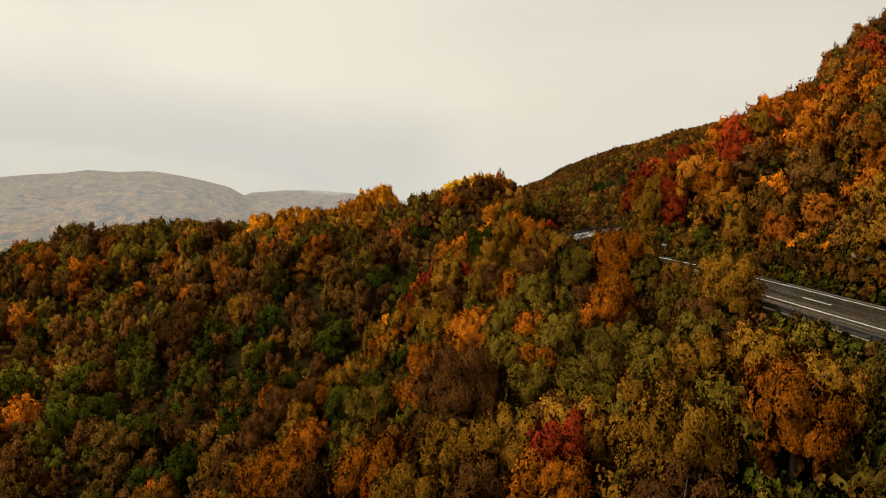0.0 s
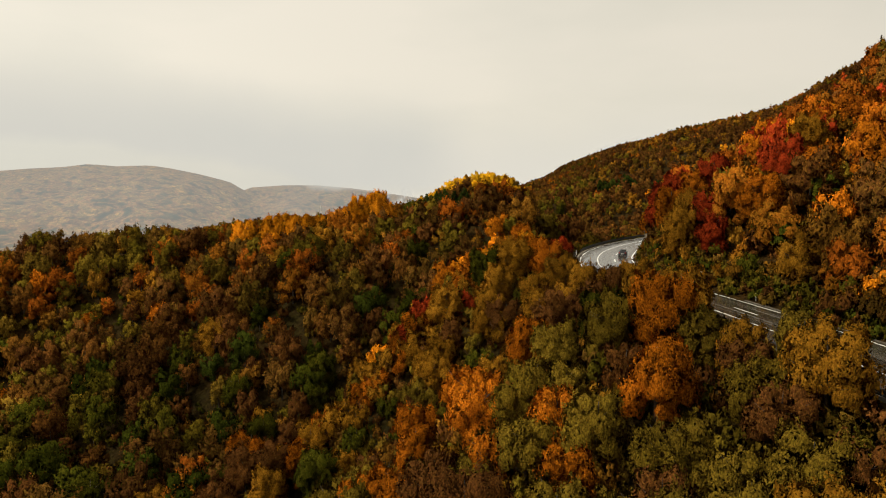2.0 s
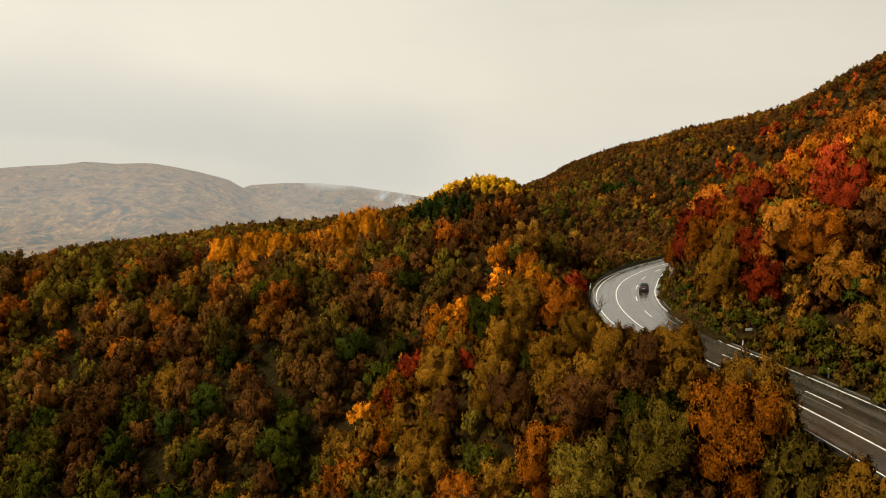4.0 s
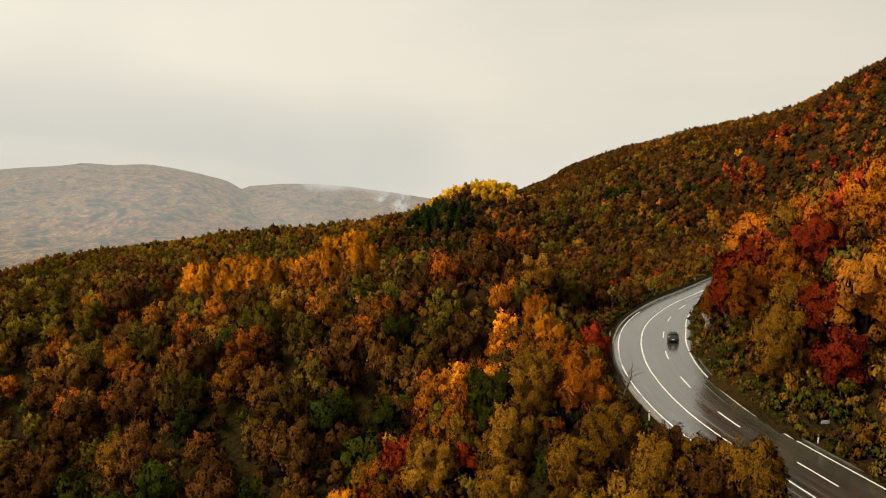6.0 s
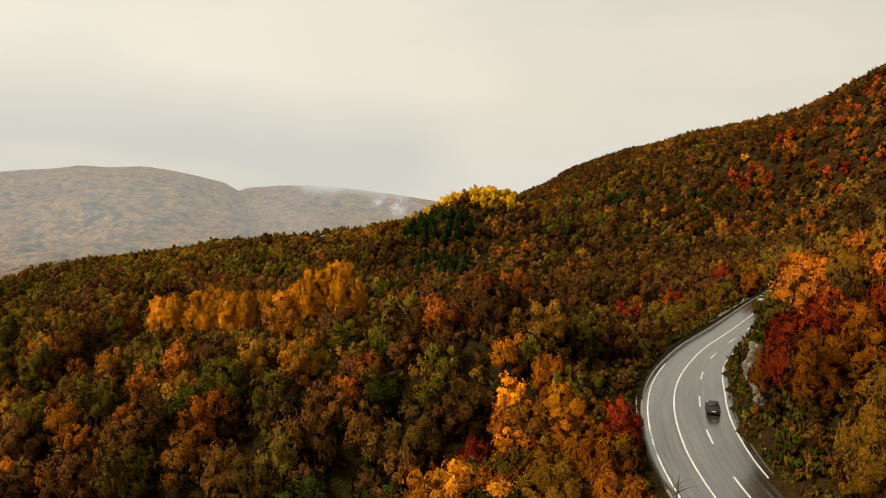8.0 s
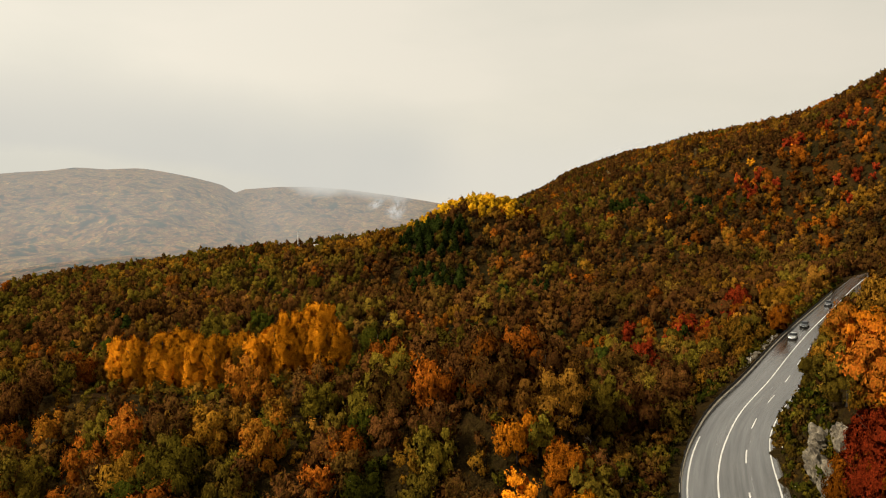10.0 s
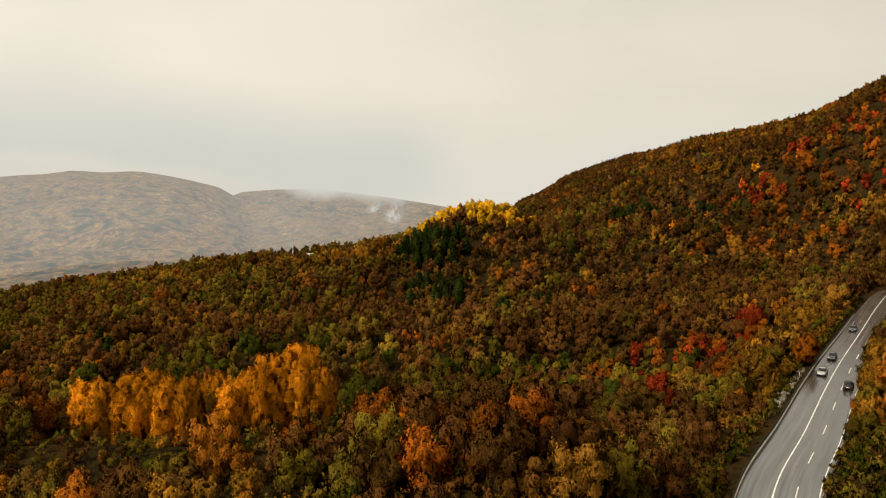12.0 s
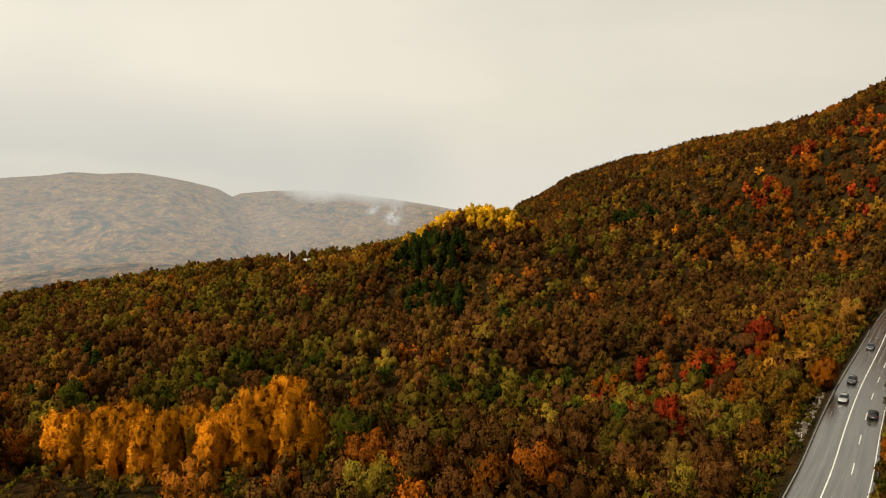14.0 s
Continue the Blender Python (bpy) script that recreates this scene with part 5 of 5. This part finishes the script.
bm = box(5.0, 4.0, 3.0, float(height(-98, 636)[0]) + 6.0, 0.0, 636, -98)
part("wall", bm, WHITE, hut, "white rendered wall")
rv = [(-100.8, 633.7, 0), (-95.2, 633.7, 0), (-95.2, 638.3, 0), (-100.8, 638.3, 0), (-100.8, 636, 1.4), (-95.2, 636, 1.4)]
rz = float(height(-98, 636)[0]) + 7.5
mesh_object("roof", [(a, b, c + rz) for a, b, c in rv], [(0, 1, 5, 4), (2, 3, 4, 5), (1, 2, 5), (3, 0, 4), (0, 3, 2, 1)], plain("roof_tin", (0.5, 0.47, 0.43), 0.5, 0.3), hut, smooth=False)
part("plinth", box(5.2, 4.2, 5.0, float(height(-98, 636)[0]) + 2.2, 0.0, 636, -98), CONCRETE, hut, "concrete plinth")

# ---- cloud base and mist over the far hills, as self-lit see-through sheets ----


def cloud_material(name, build_alpha, col):
    def build(n, l):
        out = n.new("ShaderNodeOutputMaterial")
        em = n.new("ShaderNodeEmission")
        em.inputs["Color"].default_value = (*col, 1)
        tr = n.new("ShaderNodeBsdfTransparent")
        mx = n.new("ShaderNodeMixShader")
        l.new(build_alpha(n, l), mx.inputs["Fac"])
        l.new(tr.outputs["BSDF"], mx.inputs[1])
        l.new(em.outputs["Emission"], mx.inputs[2])
        l.new(mx.outputs["Shader"], out.inputs["Surface"])
    return material(name, build)


def calc(n, l, op, a, b, clamp=False):
    m = n.new("ShaderNodeMath")
    m.operation, m.use_clamp = op, clamp
    for k, v in enumerate((a, b)):
        if isinstance(v, (int, float)):
            m.inputs[k].default_value = v
        else:
            l.new(v, m.inputs[k])
    return m.outputs["Value"]


def between(n, l, v, lo, hi, a=0.0, b=1.0):
    m = n.new("ShaderNodeMapRange")
    m.interpolation_type = "SMOOTHSTEP"
    l.new(v, m.inputs["Value"])
    for key, val in (("From Min", lo), ("From Max", hi), ("To Min", a), ("To Max", b)):
        m.inputs[key].default_value = val
    return m.outputs["Result"]


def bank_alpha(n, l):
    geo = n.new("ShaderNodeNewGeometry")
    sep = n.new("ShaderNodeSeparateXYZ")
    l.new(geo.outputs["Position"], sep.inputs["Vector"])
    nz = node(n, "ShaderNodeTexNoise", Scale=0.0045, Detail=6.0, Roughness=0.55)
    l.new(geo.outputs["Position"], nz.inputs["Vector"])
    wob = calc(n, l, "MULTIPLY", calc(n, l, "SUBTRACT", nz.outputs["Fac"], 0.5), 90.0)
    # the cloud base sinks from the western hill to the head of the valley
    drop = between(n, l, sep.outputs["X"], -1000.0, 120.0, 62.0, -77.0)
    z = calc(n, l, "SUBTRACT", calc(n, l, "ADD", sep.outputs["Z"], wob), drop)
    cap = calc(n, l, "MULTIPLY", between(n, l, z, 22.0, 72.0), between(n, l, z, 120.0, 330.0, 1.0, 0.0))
    # haze painted below the cloud base as a faint glowing film
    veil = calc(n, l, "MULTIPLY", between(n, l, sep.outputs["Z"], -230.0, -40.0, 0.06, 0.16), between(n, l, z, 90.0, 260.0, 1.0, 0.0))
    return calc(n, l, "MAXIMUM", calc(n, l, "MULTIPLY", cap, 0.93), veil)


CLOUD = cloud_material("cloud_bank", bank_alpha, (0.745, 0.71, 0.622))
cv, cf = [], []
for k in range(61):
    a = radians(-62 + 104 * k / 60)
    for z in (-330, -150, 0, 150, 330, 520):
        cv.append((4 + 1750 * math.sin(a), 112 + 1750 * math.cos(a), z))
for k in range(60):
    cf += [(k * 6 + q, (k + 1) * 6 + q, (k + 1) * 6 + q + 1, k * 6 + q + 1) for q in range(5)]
tagged(mesh_object("cloud_bank", cv, cf, CLOUD, smooth=True), "pale grey self-lit sheet of cloud base with painted haze over the far hills", "cloud", kind="structure")


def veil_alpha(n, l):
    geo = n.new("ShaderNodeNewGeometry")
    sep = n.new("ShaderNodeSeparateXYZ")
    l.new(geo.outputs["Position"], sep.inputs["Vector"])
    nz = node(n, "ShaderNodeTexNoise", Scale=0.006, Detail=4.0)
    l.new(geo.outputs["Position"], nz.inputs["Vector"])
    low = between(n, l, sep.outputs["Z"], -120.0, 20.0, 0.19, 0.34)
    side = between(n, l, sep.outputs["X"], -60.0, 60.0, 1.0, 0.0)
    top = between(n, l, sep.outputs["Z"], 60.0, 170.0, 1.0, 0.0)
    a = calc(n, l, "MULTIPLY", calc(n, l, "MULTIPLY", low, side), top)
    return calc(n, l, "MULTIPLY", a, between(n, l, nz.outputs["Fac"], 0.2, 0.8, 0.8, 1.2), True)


# a self-lit grey film, added to paint haze over the far hills
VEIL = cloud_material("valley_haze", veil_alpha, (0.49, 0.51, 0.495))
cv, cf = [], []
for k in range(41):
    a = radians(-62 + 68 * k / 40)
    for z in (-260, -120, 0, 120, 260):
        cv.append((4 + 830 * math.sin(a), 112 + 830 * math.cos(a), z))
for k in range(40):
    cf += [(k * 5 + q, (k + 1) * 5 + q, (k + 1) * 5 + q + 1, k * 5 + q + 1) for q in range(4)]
tagged(mesh_object("valley_haze", cv, cf, VEIL, smooth=True), "thin grey self-lit sheet that paints haze over the valley", "haze", kind="structure")


def wisp_alpha(n, l):
    co = n.new("ShaderNodeTexCoord")
    info = n.new("ShaderNodeObjectInfo")
    ln = n.new("ShaderNodeVectorMath")
    ln.operation = "LENGTH"
    l.new(co.outputs["Object"], ln.inputs[0])
    nz = node(n, "ShaderNodeTexNoise", Scale=2.2, Detail=6.0, Roughness=0.6)
    add = n.new("ShaderNodeVectorMath")
    l.new(co.outputs["Object"], add.inputs[0])
    l.new(info.outputs["Location"], add.inputs[1])
    l.new(add.outputs["Vector"], nz.inputs["Vector"])
    soft = between(n, l, ln.outputs["Value"], 0.15, 1.0, 1.0, 0.0)
    return calc(n, l, "MULTIPLY", calc(n, l, "MULTIPLY", soft, between(n, l, nz.outputs["Fac"], 0.34, 0.62)), 0.85, True)


# smoke and mist are small sheets that glow by themselves, with soft edges
WISP = cloud_material("mist_wisp", wisp_alpha, (0.72, 0.70, 0.64))


def wisp(x, y, z, sx, sz, turn):
    v = [(math.cos(6.283 * k / 24) * (0.5 if j == 0 else 1), 0.15 * (0.5 if j == 0 else 0), math.sin(6.283 * k / 24) * (0.5 if j == 0 else 1)) for j in (0, 1) for k in range(24)] + [(0, 0.2, 0)]
    f = [(k, (k + 1) % 24, 24 + (k + 1) % 24, 24 + k) for k in range(24)] + [(48, (k + 1) % 24, k) for k in range(24)]
    ob = mesh_object("mist_wisp", v, f, WISP, smooth=True)
    ob.matrix_world = pose(x, y, z, 0, turn, 0) @ Matrix.Diagonal((sx, 10, sz, 1))
    return tagged(ob, "thin white self-lit wisp sheet for smoke and mist over the woods", "mist", "mist wisps")


# the first two make the white smoke plume
wisp(-85, 1500, -18, 20, 34, 8)
wisp(-95, 1510, -30, 24, 16, 20)
wisp(-132, 1520, -11, 26, 12, -30)
wisp(307, 1250, 80, 60, 18, -20)
